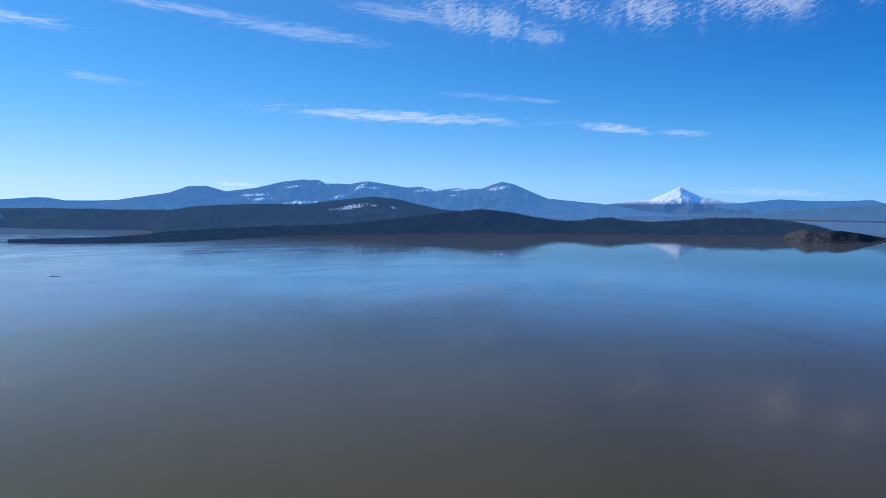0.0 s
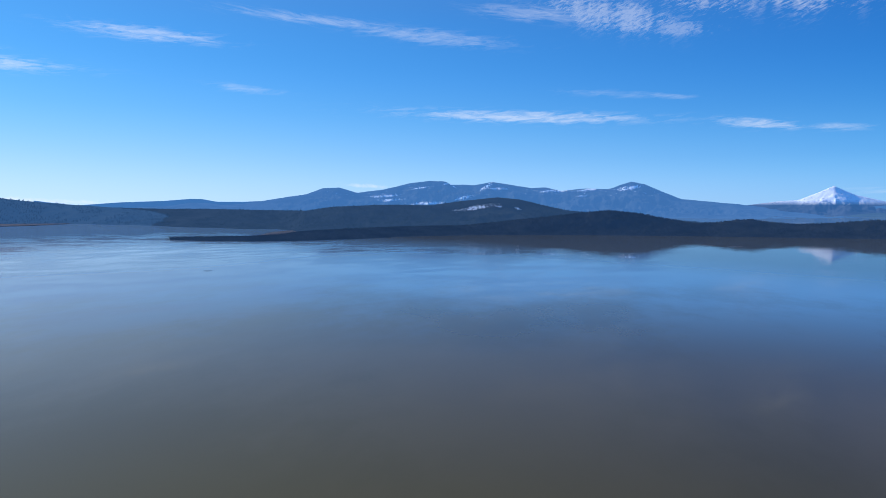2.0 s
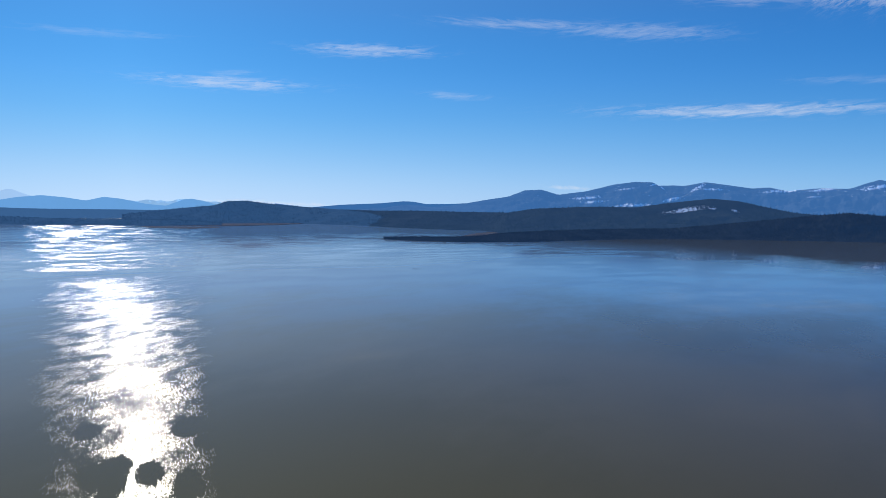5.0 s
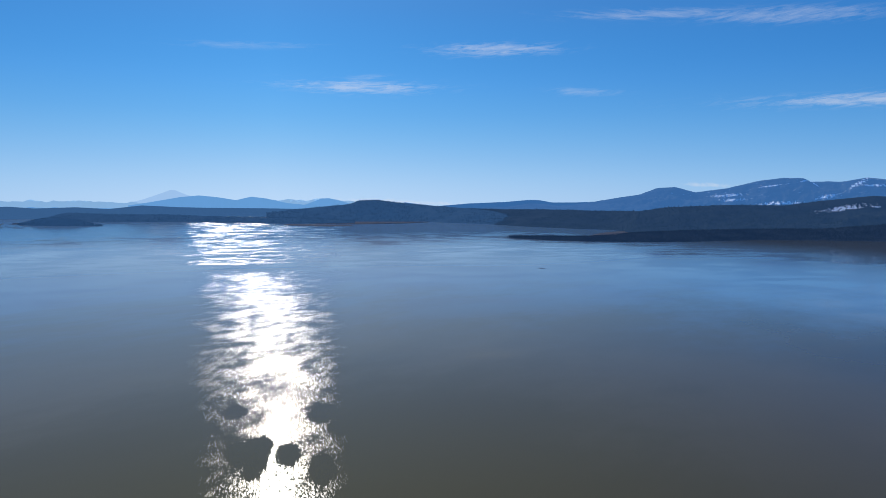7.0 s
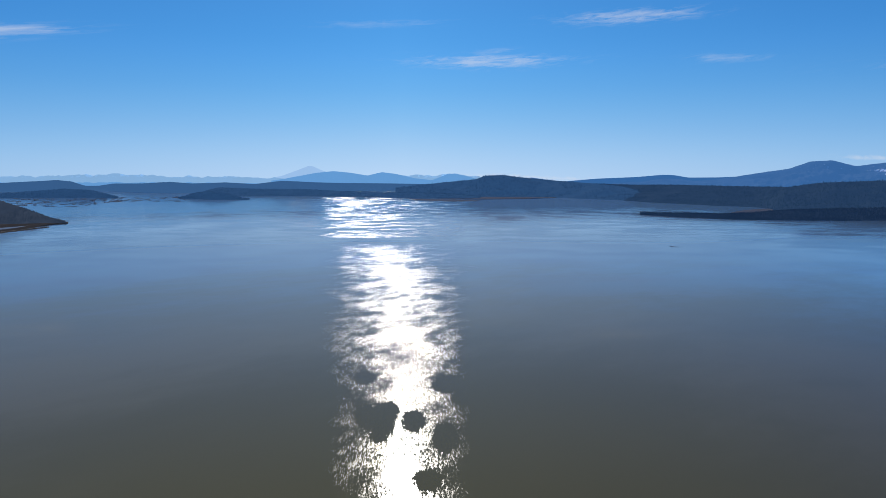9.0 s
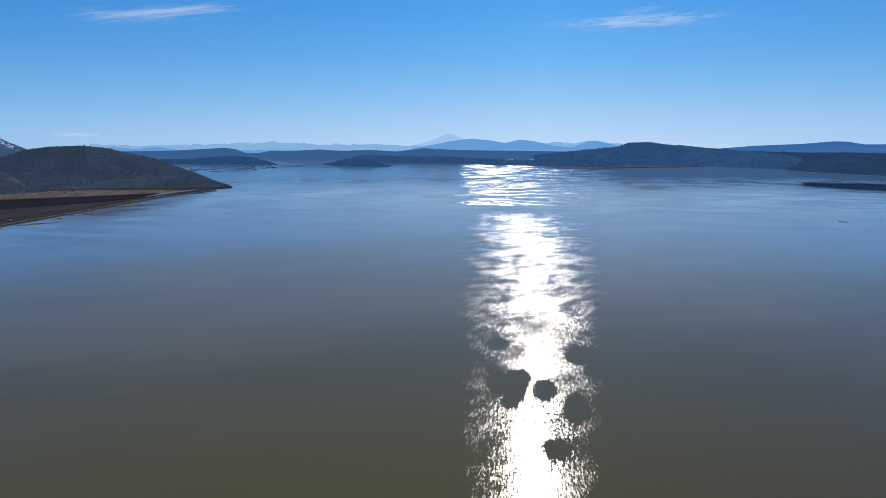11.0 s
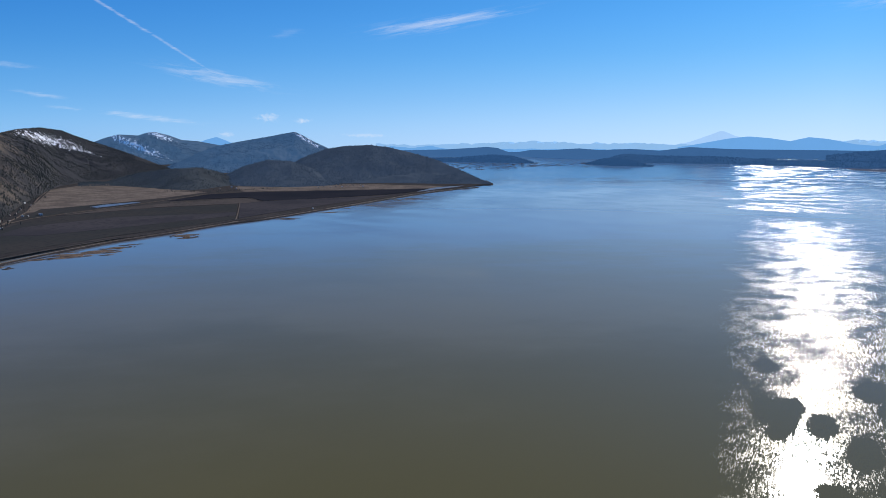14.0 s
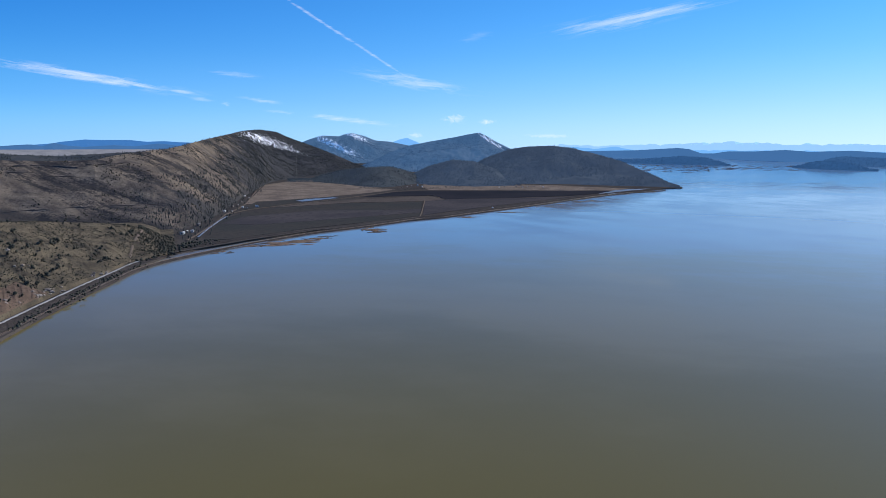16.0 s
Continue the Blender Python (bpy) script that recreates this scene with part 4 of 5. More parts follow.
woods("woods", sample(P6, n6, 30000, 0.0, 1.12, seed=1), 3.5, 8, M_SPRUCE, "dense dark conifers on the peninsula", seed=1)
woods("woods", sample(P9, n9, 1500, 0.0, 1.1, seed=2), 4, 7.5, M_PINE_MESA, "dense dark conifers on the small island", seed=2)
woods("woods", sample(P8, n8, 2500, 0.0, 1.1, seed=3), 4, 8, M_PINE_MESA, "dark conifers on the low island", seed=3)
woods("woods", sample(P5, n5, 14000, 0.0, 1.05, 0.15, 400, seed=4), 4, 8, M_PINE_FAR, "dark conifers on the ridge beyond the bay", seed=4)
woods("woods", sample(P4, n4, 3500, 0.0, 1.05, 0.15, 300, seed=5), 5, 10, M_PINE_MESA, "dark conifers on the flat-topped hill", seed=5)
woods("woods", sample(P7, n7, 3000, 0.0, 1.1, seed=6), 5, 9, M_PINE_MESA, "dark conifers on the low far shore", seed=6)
woods("shrubs", sample(P10, n10, 800, 0.05, 1.1, 0.25, 30, seed=7), 1.4, 3.6, M_NEEDLE, "sparse junipers on the bare islet", round_template, seed=7)

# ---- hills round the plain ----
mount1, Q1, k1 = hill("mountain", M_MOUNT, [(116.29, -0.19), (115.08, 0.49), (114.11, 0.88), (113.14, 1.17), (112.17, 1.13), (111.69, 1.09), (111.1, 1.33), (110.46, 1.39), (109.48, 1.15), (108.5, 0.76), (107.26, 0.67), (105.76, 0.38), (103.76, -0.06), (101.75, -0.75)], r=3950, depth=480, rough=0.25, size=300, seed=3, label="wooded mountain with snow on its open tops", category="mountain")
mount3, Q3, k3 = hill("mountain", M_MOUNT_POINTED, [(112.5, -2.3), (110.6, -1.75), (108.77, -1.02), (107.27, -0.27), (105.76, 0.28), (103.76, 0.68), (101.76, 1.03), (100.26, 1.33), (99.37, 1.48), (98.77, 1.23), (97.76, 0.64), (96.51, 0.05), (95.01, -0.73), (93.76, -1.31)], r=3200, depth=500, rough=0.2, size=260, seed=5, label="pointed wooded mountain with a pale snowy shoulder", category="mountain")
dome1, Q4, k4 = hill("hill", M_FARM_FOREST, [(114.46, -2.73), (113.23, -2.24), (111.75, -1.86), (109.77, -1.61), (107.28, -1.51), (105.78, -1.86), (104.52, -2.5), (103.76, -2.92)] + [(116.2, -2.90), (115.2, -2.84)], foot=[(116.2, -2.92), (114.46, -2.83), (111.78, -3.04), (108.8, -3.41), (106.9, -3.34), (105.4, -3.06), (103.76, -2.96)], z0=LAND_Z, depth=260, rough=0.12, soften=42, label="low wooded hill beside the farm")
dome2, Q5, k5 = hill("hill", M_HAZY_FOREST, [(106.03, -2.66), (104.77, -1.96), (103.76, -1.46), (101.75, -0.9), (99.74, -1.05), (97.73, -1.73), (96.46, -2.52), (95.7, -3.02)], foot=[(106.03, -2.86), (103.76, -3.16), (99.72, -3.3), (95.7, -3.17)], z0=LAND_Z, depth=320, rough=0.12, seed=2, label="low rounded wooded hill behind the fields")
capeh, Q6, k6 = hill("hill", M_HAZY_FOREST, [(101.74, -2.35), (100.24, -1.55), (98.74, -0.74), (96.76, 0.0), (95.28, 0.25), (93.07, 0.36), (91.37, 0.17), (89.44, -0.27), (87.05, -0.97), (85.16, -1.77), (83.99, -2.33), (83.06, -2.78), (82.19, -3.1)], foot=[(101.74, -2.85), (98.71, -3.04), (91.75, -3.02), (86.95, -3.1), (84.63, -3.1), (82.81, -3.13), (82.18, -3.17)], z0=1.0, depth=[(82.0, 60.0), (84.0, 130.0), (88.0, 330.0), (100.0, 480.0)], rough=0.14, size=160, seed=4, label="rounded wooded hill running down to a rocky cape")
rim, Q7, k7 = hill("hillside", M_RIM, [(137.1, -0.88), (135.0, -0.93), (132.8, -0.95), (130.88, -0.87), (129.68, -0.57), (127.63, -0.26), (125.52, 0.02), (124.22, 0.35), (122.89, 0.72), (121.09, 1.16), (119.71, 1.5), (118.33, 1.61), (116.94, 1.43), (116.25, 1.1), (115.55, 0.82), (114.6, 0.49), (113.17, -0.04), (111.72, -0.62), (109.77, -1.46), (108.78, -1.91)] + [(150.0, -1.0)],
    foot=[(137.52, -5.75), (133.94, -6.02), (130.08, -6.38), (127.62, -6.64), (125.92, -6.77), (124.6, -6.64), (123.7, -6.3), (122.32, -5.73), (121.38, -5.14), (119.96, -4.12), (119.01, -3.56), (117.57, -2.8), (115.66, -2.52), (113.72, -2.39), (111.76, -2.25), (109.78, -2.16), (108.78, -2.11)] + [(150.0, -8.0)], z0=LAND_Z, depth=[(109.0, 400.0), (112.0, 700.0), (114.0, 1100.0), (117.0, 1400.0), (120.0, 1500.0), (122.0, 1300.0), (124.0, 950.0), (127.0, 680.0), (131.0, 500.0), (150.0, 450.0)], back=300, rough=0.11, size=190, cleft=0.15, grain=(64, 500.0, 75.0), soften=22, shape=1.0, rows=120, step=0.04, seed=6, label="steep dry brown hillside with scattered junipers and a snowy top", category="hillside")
plateau, Q8, k8 = hill("plateau", M_FOREST, [(139.05, -0.42), (137.06, -0.43), (135.32, -0.51), (133.52, -0.6), (131.62, -0.48), (129.66, -0.35), (127.63, -0.26), (125.52, -0.03), (123.81, -0.11)] + [(150.0, -0.3)], r=1700, depth=500, z0=60, rough=0.05, label="wooded plateau behind the rim", category="plateau")
spur, Q9, k9 = hill("hillside", M_SPUR, [(137.49, -5.42), (135.37, -5.46), (133.16, -5.67), (131.24, -5.86), (129.24, -6.1), (128.03, -6.44), (127.02, -7.23), (126.01, -8.26), (125.59, -8.52)] + [(150.0, -6.4)], foot=[(138.11, -12.47), (136.26, -11.71), (134.33, -10.95), (130.3, -9.57), (129.03, -9.03), (127.33, -8.74), (126.02, -8.49), (125.59, -8.57)] + [(150.0, -20.0)], z0=5.0, depth=[(125.0, 40.0), (128.0, 140.0), (133.0, 210.0), (150.0, 230.0)], back=260, rough=0.16, size=45, shape=0.85, rows=90, step=0.04, seed=8, label="sagebrush slope with scattered junipers above the road", category="hillside")

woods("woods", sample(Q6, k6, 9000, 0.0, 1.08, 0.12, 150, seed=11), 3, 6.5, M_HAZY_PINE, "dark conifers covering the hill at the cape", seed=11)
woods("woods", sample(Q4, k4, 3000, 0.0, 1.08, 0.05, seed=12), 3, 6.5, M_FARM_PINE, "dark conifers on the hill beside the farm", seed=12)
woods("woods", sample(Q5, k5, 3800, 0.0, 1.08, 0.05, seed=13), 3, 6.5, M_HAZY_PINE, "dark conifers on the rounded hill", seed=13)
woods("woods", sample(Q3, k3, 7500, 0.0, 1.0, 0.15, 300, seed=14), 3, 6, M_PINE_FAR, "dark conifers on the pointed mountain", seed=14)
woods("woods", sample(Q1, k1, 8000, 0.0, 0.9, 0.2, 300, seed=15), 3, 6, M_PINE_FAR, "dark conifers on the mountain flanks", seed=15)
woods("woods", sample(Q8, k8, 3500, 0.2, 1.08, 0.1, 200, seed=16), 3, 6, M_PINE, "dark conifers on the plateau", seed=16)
woods("woods", sample(Q7, k7, 6000, 0.02, 1.05, 0.6, 60, seed=17), 1.2, 3.2, M_NEEDLE, "junipers in bands over the dry hillside", round_template, seed=17)
AZ7 = np.degrees(np.arctan2(-Q7[:, 5, 0], Q7[:, 5, 1]))
woods("woods", sample(Q7[AZ7 < 119.5], k7, 12000, 0.0, 1.06, 0.15, 120, seed=19), 2.8, 6.0, M_PINE, "dark conifers on the shaded flank of the snowy hill", seed=19)
woods("woods", sample(Q7[(AZ7 > 118.0) & (AZ7 < 128.0)], k7, 2200, 0.0, 0.5, 0.35, 70, seed=20), 2.5, 5.5, M_PINE, "dark conifers on the lower slope above the houses", seed=20)
woods("woods", sample(Q7[(AZ7 > 119.3) & (AZ7 < 122.0)], k7, 3500, 0.0, 1.0, 0.45, 60, seed=21), 2, 4.2, M_PINE, "conifers thinning out over the slope", seed=21)
woods("woods", sample(Q7[(AZ7 > 118.0) & (AZ7 < 129.0)], k7, 1500, 0.86, 1.08, 0.25, 90, seed=22), 3, 6, M_PINE, "dark conifers along the hill's crest", seed=22)
woods("shrubs", sample(Q9, k9, 7500, 0.02, 1.02, 0.15, 30, seed=18), 0.4, 1.15, M_NEEDLE, "grey-green sagebrush tufts over the slope", round_template, 1.4, seed=18, category="shrubs")

AZ9 = np.degrees(np.arctan2(-Q9[:, 5, 0], Q9[:, 5, 1]))
woods("shrubs", sample(Q9[AZ9 < 128.2], k9, 900, 0.0, 1.05, 0.1, 30, seed=23), 0.7, 2.0, M_NEEDLE, "dark brush over the end of the spur", round_template, 1.2, seed=23, category="shrubs")

# ---- shore: embankment, road, railway ----


def on_sheet(P, az, el):
    """The place on a hill's front that is seen at az and el."""
    a = np.degrees(np.arctan2(-P[:, 5, 0], P[:, 5, 1]))
    row = P[int(np.argmin(np.abs(a - az)))]
    e = np.degrees(np.arctan2(row[:, 2] - EYE, np.hypot(row[:, 0], row[:, 1])))
    e = np.maximum.accumulate(e)
    k = int(np.clip(np.searchsorted(e, el), 1, len(row) - 1))
    f = float(np.clip((el - e[k - 1]) / max(e[k] - e[k - 1], 1e-6), 0, 1))
    return row[k - 1] * (1 - f) + row[k] * f


def on_plain(rows, z):
    return [place(q[0], reach(q[1], z), z) for q in rows]


def smooth_line(pts, gap):
    """Points every gap metres along a curve through pts."""
    pts = np.array(pts, float)
    d = np.r_[0, np.cumsum(np.linalg.norm(np.diff(pts, axis=0), axis=1))]
    n = max(int(d[-1] / gap), 2)
    s = np.linspace(0, d[-1], n)
    out = np.stack([np.interp(s, d, pts[:, k]) for k in range(3)], -1)
    for _ in range(4):
        out[1:-1] = (out[:-2] + 2 * out[1:-1] + out[2:]) / 4
    return out


def ribbon(pts, profile, gap=6.0):
    """A strip along a line; profile: rows of (metres to its side, metres up)."""
    c = smooth_line(pts, gap)
    t = np.gradient(c, axis=0)
    t[:, 2] = 0
    t /= np.linalg.norm(t, axis=1, keepdims=True)
    side = np.stack([-t[:, 1], t[:, 0], 0 * t[:, 0]], -1)
    return np.stack([c + side * o + np.array([0, 0, h]) for o, h in profile], 1)


ROAD_PX = [(140.27, -13.6), (138.14, -12.8), (136.28, -12.05), (134.36, -11.3), (132.37, -10.5), (130.31, -9.75), (129.13, -9.25), (127.76, -8.85), (126.02, -8.54), (123.35, -8.17), (119.17, -7.63), (114.34, -7.08), (109.35, -6.57), (104.27, -5.89)] + [(106.44, -6.19), (102.52, -5.81), (98.31, -5.23), (93.83, -4.58), (89.13, -3.82), (86.22, -3.45), (83.36, -3.18)]
ROAD_Z = 3.6
road_line = on_plain(sorted(ROAD_PX, reverse=True), ROAD_Z)
az = np.arange(82.6, 140.0, 0.06)
r0 = reach(along(SHORE, az, 1, 2)) + 1.5 * fbm(az * 6, az * 0, 4, 3)
r1 = np.maximum(reach(along(ROAD_PX, az, 1, 2), ROAD_Z), r0 + 10)
cols = [(r0 - 4, -2.0), (r0, 0.1), (r0 + (r1 - r0) * 0.18, 1.0), (r0 + (r1 - r0) * 0.35, 1.4), (r0 + (r1 - r0) * 0.5, 2.2), (r1 - 5, 3.2), (r1, 3.25), (r1 + 5, 3.2), (r1 + 10, 1.6)]
P = np.stack([place(az, r, z) for r, z in cols], 1)
P[:, 1:6, 2] += 0.7 * fbm(P[:, 1:6, 0] / 4, P[:, 1:6, 1] / 4, 4, 5)
thing("embankment", grid_mesh("embankment", P), M_BALLAST, "dark stony bank carrying road and railway along the lake", "bank", "structure")
# Far narrower than two lanes: sized to look right from the camera.
ROAD_PROFILE = [(-1.3, -0.5), (-0.95, 0.0), (0, 0.04), (0.95, 0.0), (1.3, -0.5)]
thing("road", grid_mesh("road", ribbon(road_line[:8], ROAD_PROFILE)), M_ASPHALT, "pale worn two-lane asphalt road along the shore", "road", "structure")
thing("road", grid_mesh("road", ribbon(road_line[7:], ROAD_PROFILE)), M_ASPHALT_OLD, "grey asphalt road on the bank between fields and lake", "road", "structure")

railway = new("railway_track")
tagged(railway, "dark ballasted railway track between road and lake", "railway")
rail_line = [p + np.array([0, 0, -0.9]) for p in on_plain([(a, e - 0.16 - 0.55 * max(0, (a - 115) / 20)) for a, e in sorted(ROAD_PX, reverse=True)], 2.6)]
thing("ballast", grid_mesh("ballast", ribbon(rail_line, [(-3.6, -1.6), (-2.0, 0.35), (2.0, 0.35), (3.6, -1.6)])), M_BALLAST, parent=railway)
for off in (-0.72, 0.72):
    thing("rail", grid_mesh("rail", ribbon(rail_line, [(off - 0.06, 0.3), (off - 0.05, 0.62), (off + 0.05, 0.62), (off + 0.06, 0.3)])), M_STEEL, parent=railway)

# ---- fields ----


def patch(name, rows, z, mat, label, category, kind="structure", deep=0.6, ragged=0.0):
    """A flat piece of ground with the given outline."""
    pts = np.array([place(a, float(reach(e, z)), 0.0) for a, e in rows])
    d = np.r_[pts, pts[:1]]
    ring = np.concatenate([np.linspace(d[i], d[i + 1], 9)[:-1] for i in range(len(pts))])
    if ragged:
        ring[:, :2] += ragged * np.stack([fbm(ring[:, 0] / 30, ring[:, 1] / 30, 4, 1), fbm(ring[:, 0] / 30, ring[:, 1] / 30, 4, 8)], -1)
    bm = bmesh.new()
    lift = base(np.hypot(ring[:, 0], ring[:, 1]))
    top = [bm.verts.new((p[0], p[1], z + h)) for p, h in zip(ring, lift)]
    low = [bm.verts.new((p[0], p[1], z + h - deep)) for p, h in zip(ring, lift)]
    bm.faces.new(top)
    for i in range(len(top)):
        j = (i + 1) % len(top)
        bm.faces.new((top[i], low[i], low[j], top[j]))
    bmesh.ops.triangulate(bm, faces=bm.faces[:1])
    bmesh.ops.recalc_face_normals(bm, faces=bm.faces)
    me = bpy.data.meshes.new(name)
    bm.to_mesh(me)
    bm.free()
    return thing(name, me, mat, label, category, kind)


patch("field", [(123.23, -7.56), (122.74, -6.91), (121.6, -5.9), (120.02, -5.42), (117.65, -5.09), (110.82, -4.74), (104.37, -4.62), (104.58, -5.89), (109.35, -6.41), (114.34, -6.88), (119.16, -7.39), (121.5, -7.63)], 2.45, M_STUBBLE, "grey-brown stubble field beside the lake road", "field")
patch("field", [(121.89, -6.28), (120.03, -5.76), (113.8, -5.35), (106.81, -5.37), (104.53, -5.28), (104.53, -5.58), (109.85, -5.96), (114.81, -6.28), (119.13, -6.46)], 2.62, M_PLOUGH, "dark ploughed strip across the stubble", "field")
patch("field", [(117.65, -5.04), (113.78, -4.61), (109.82, -4.4), (103.76, -4.12), (102.24, -4.42), (103.76, -4.57), (110.82, -4.69)], 2.48, M_FALLOW, "brown fallow field with a pale edge", "field")
patch("field", [(104.17, -4.57), (101.73, -4.41), (91.72, -4.06), (89.2, -3.82), (91.72, -4.16), (94.67, -4.55), (100.71, -5.32), (104.33, -5.83)], 2.5, M_PLOUGH, "brown ploughed field beside the lake road", "field")
patch("field", [(109.82, -4.2), (108.56, -4.01), (106.8, -3.76), (103.76, -3.64), (91.73, -3.59), (87.64, -3.5), (89.06, -3.77), (91.72, -4.01), (99.2, -4.35), (102.24, -4.39), (103.36, -4.07), (106.8, -4.11)], 2.75, M_DARKFIELD, "wet black field below the wooded hills", "field")
patch("field", [(119.12, -4.04), (118.05, -3.04), (115.18, -2.67), (111.77, -2.67), (108.8, -3.31), (106.8, -3.56), (109.81, -3.9), (113.77, -4.22), (117.63, -4.45), (119.05, -4.72), (119.71, -4.7)], 2.45, M_TAN, "dry tan pasture below the snowy hill", "field")
patch("field", [(104.17, -2.86), (100.23, -2.95), (91.75, -3.12), (86.24, -3.28), (87.64, -3.47), (91.73, -3.54), (103.76, -3.59), (104.37, -3.36)], 2.5, M_TAN, "dry tan meadow below the wooded hills", "field")
patch("field", [(118.81, -4.48), (117.63, -4.45), (113.77, -4.22), (113.04, -4.32), (116.69, -4.76), (119.07, -5.1), (120.24, -5.17)], 2.6, M_STUBBLE, "brown meadow beside the farm road", "field")
patch("pond", [(115.48, -4.46), (114.5, -4.33), (112.3, -4.21), (111.9, -4.26), (113.29, -4.39), (115.0, -4.54)], 2.9, M_POND, "flooded strip of meadow mirroring the sky", "pond", ragged=3.0)
patch("pond", [(88.82, -3.76), (87.64, -3.45), (86.24, -3.33), (84.62, -3.24), (86.0, -3.47), (87.87, -3.79)], 2.3, M_POND, "shallow flooded corner behind the bank", "pond", ragged=3.0)
patch("pond", [(126.04, -8.73), (123.82, -8.5), (120.6, -8.16), (118.24, -7.91), (117.86, -7.99), (120.61, -8.35), (123.83, -8.72), (125.92, -8.97)], 0.7, M_POND, "narrow backwater along the foot of the bank", "pond", deep=0.4, ragged=2.0)
patch("meadow", [(28.4, -2.84), (27.4, -2.55), (26.2, -2.32), (25.0, -2.2), (23.8, -2.14), (23.4, -2.3), (24.6, -2.42), (25.8, -2.58), (27.0, -2.86)], 1.2, M_SHOAL, "haze-blue dry meadow at the root of the spit", "meadow", deep=3, ragged=6)
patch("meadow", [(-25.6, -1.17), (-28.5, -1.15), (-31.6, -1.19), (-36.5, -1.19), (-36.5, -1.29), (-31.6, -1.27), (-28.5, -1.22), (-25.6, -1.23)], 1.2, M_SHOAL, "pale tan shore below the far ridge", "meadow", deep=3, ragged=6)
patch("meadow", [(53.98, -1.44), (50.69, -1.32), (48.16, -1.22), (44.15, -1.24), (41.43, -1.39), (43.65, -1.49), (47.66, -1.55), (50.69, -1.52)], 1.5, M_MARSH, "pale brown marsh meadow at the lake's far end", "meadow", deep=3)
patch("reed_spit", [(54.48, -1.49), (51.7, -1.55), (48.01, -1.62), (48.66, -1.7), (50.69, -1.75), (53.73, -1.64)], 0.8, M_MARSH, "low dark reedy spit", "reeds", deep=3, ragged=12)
thing("ditch", grid_mesh("ditch", ribbon(on_plain([(123.75, -7.34), (123.19, -6.89), (122.44, -6.35), (121.78, -5.9), (121.32, -5.67)], 2.75), [(-1.4, -0.4), (-1.1, 0.0), (1.1, 0.0), (1.4, -0.4)])), M_POND, "straight water-filled ditch mirroring the sky", "ditch", "structure")
LANES = [("farm_track", [(104.17, -4.52), (104.27, -4.87), (104.43, -5.48), (104.63, -5.99)], 1.8, "pale gravel track across the fields"),
         ("farm_track", [(109.82, -4.35), (106.8, -4.22), (103.51, -4.09), (102.34, -4.42), (96.68, -4.28), (91.23, -4.03)], 1.8, "pale track along the field edges"),
         ("farm_road", [(124.65, -7.54), (123.97, -7.19), (123.0, -6.62), (122.11, -6.03), (121.49, -5.52), (120.46, -5.07), (119.7, -4.61), (118.92, -3.65), (118.14, -2.99)], 3.0, "narrow road at the foot of the hill, past the houses"),
         ("farm_road", [(121.49, -5.52), (119.54, -5.14), (117.65, -4.94), (113.78, -4.56), (109.81, -4.1), (106.8, -3.71), (103.76, -3.56)], 2.0, "pale farm road between the fields")]
for name, rows, wide, label in LANES:
    thing(name, grid_mesh(name, ribbon(on_plain(rows, 2.95), [(-wide / 2 - 0.4, -0.5), (-wide / 2, 0), (wide / 2, 0), (wide / 2 + 0.4, -0.5)])), M_TRACK, label, "track", "structure")


def hill_track(P, rows, wide, label, mat):
    pts = [on_sheet(P, a, e) + np.array([0, 0, 0.35]) for a, e in rows]
    thing("dirt_track", grid_mesh("dirt_track", ribbon(pts, [(-wide / 2 - 0.6, -1.6), (-wide / 2, 0), (wide / 2, 0), (wide / 2 + 0.6, -1.6)], 4.0)), mat, label, "track", "structure")


hill_track(Q9, [(129.16, -9.11), (128.99, -8.44), (128.87, -7.9), (128.58, -7.32), (128.22, -6.79), (128.03, -6.53)], 4.0, "dirt track climbing the sagebrush slope", M_TRACK)
hill_track(Q7, [(137.25, -4.68), (136.02, -4.62), (134.57, -4.6), (133.07, -4.54), (131.53, -4.52), (129.95, -4.49), (128.32, -4.5), (126.64, -4.51), (124.92, -4.57), (123.83, -4.69)], 3.0, "level bench track across the dry hillside", M_TRACK)

# ---- road cut and rocks ----


def boulder(size, seed):
    bm = bmesh.new()
    bmesh.ops.create_icosphere(bm, subdivisions=1, radius=size)
    rs = np.random.RandomState(seed)
    for v in bm.verts:
        v.co *= 0.7 + 0.6 * rs.rand()
        v.co.z *= 0.7
    me = bpy.data.meshes.new("boulder")
    bm.to_mesh(me)
    bm.free()
    me.materials.append(M_ROCK)
    return me


BOULDERS = [boulder(1.0, k) for k in range(5)]
rs = np.random.RandomState(31)
for (a, e), n, spread in zip([(135.69, -11.1), (135.16, -10.99), (134.59, -10.88), (131.74, -9.98), (130.88, -9.79), (137.66, -11.32), (136.18, -8.73), (137.14, -7.37)], (7, 9, 5, 5, 4, 6, 3, 3), (0.5, 0.6, 0.4, 0.4, 0.4, 0.6, 0.5, 0.5)):
    for _ in range(n):
        p = on_sheet(Q9, a + spread * rs.randn(), e + 0.12 * rs.randn())
        ob = new("boulder", BOULDERS[rs.randint(5)])
        k = 0.8 + 1.3 * rs.rand()
        ob.matrix_world = Matrix.Translation(Vector(p) + Vector((0, 0, 0.2 * k))) @ pose(0, 0, 0, 0, 0, 360 * rs.rand()) @ Matrix.Diagonal((k * 1.3, k, k, 1))
        tagged(ob, "pale broken rock on the sagebrush slope", "rock", "rocks on the slope")
cut = [(139.17, -12.72), (138.1, -12.38), (137.0, -11.95), (135.87, -11.46), (134.9, -11.02)]
az = np.arange(min(q[0] for q in cut), max(q[0] for q in cut), 0.05)
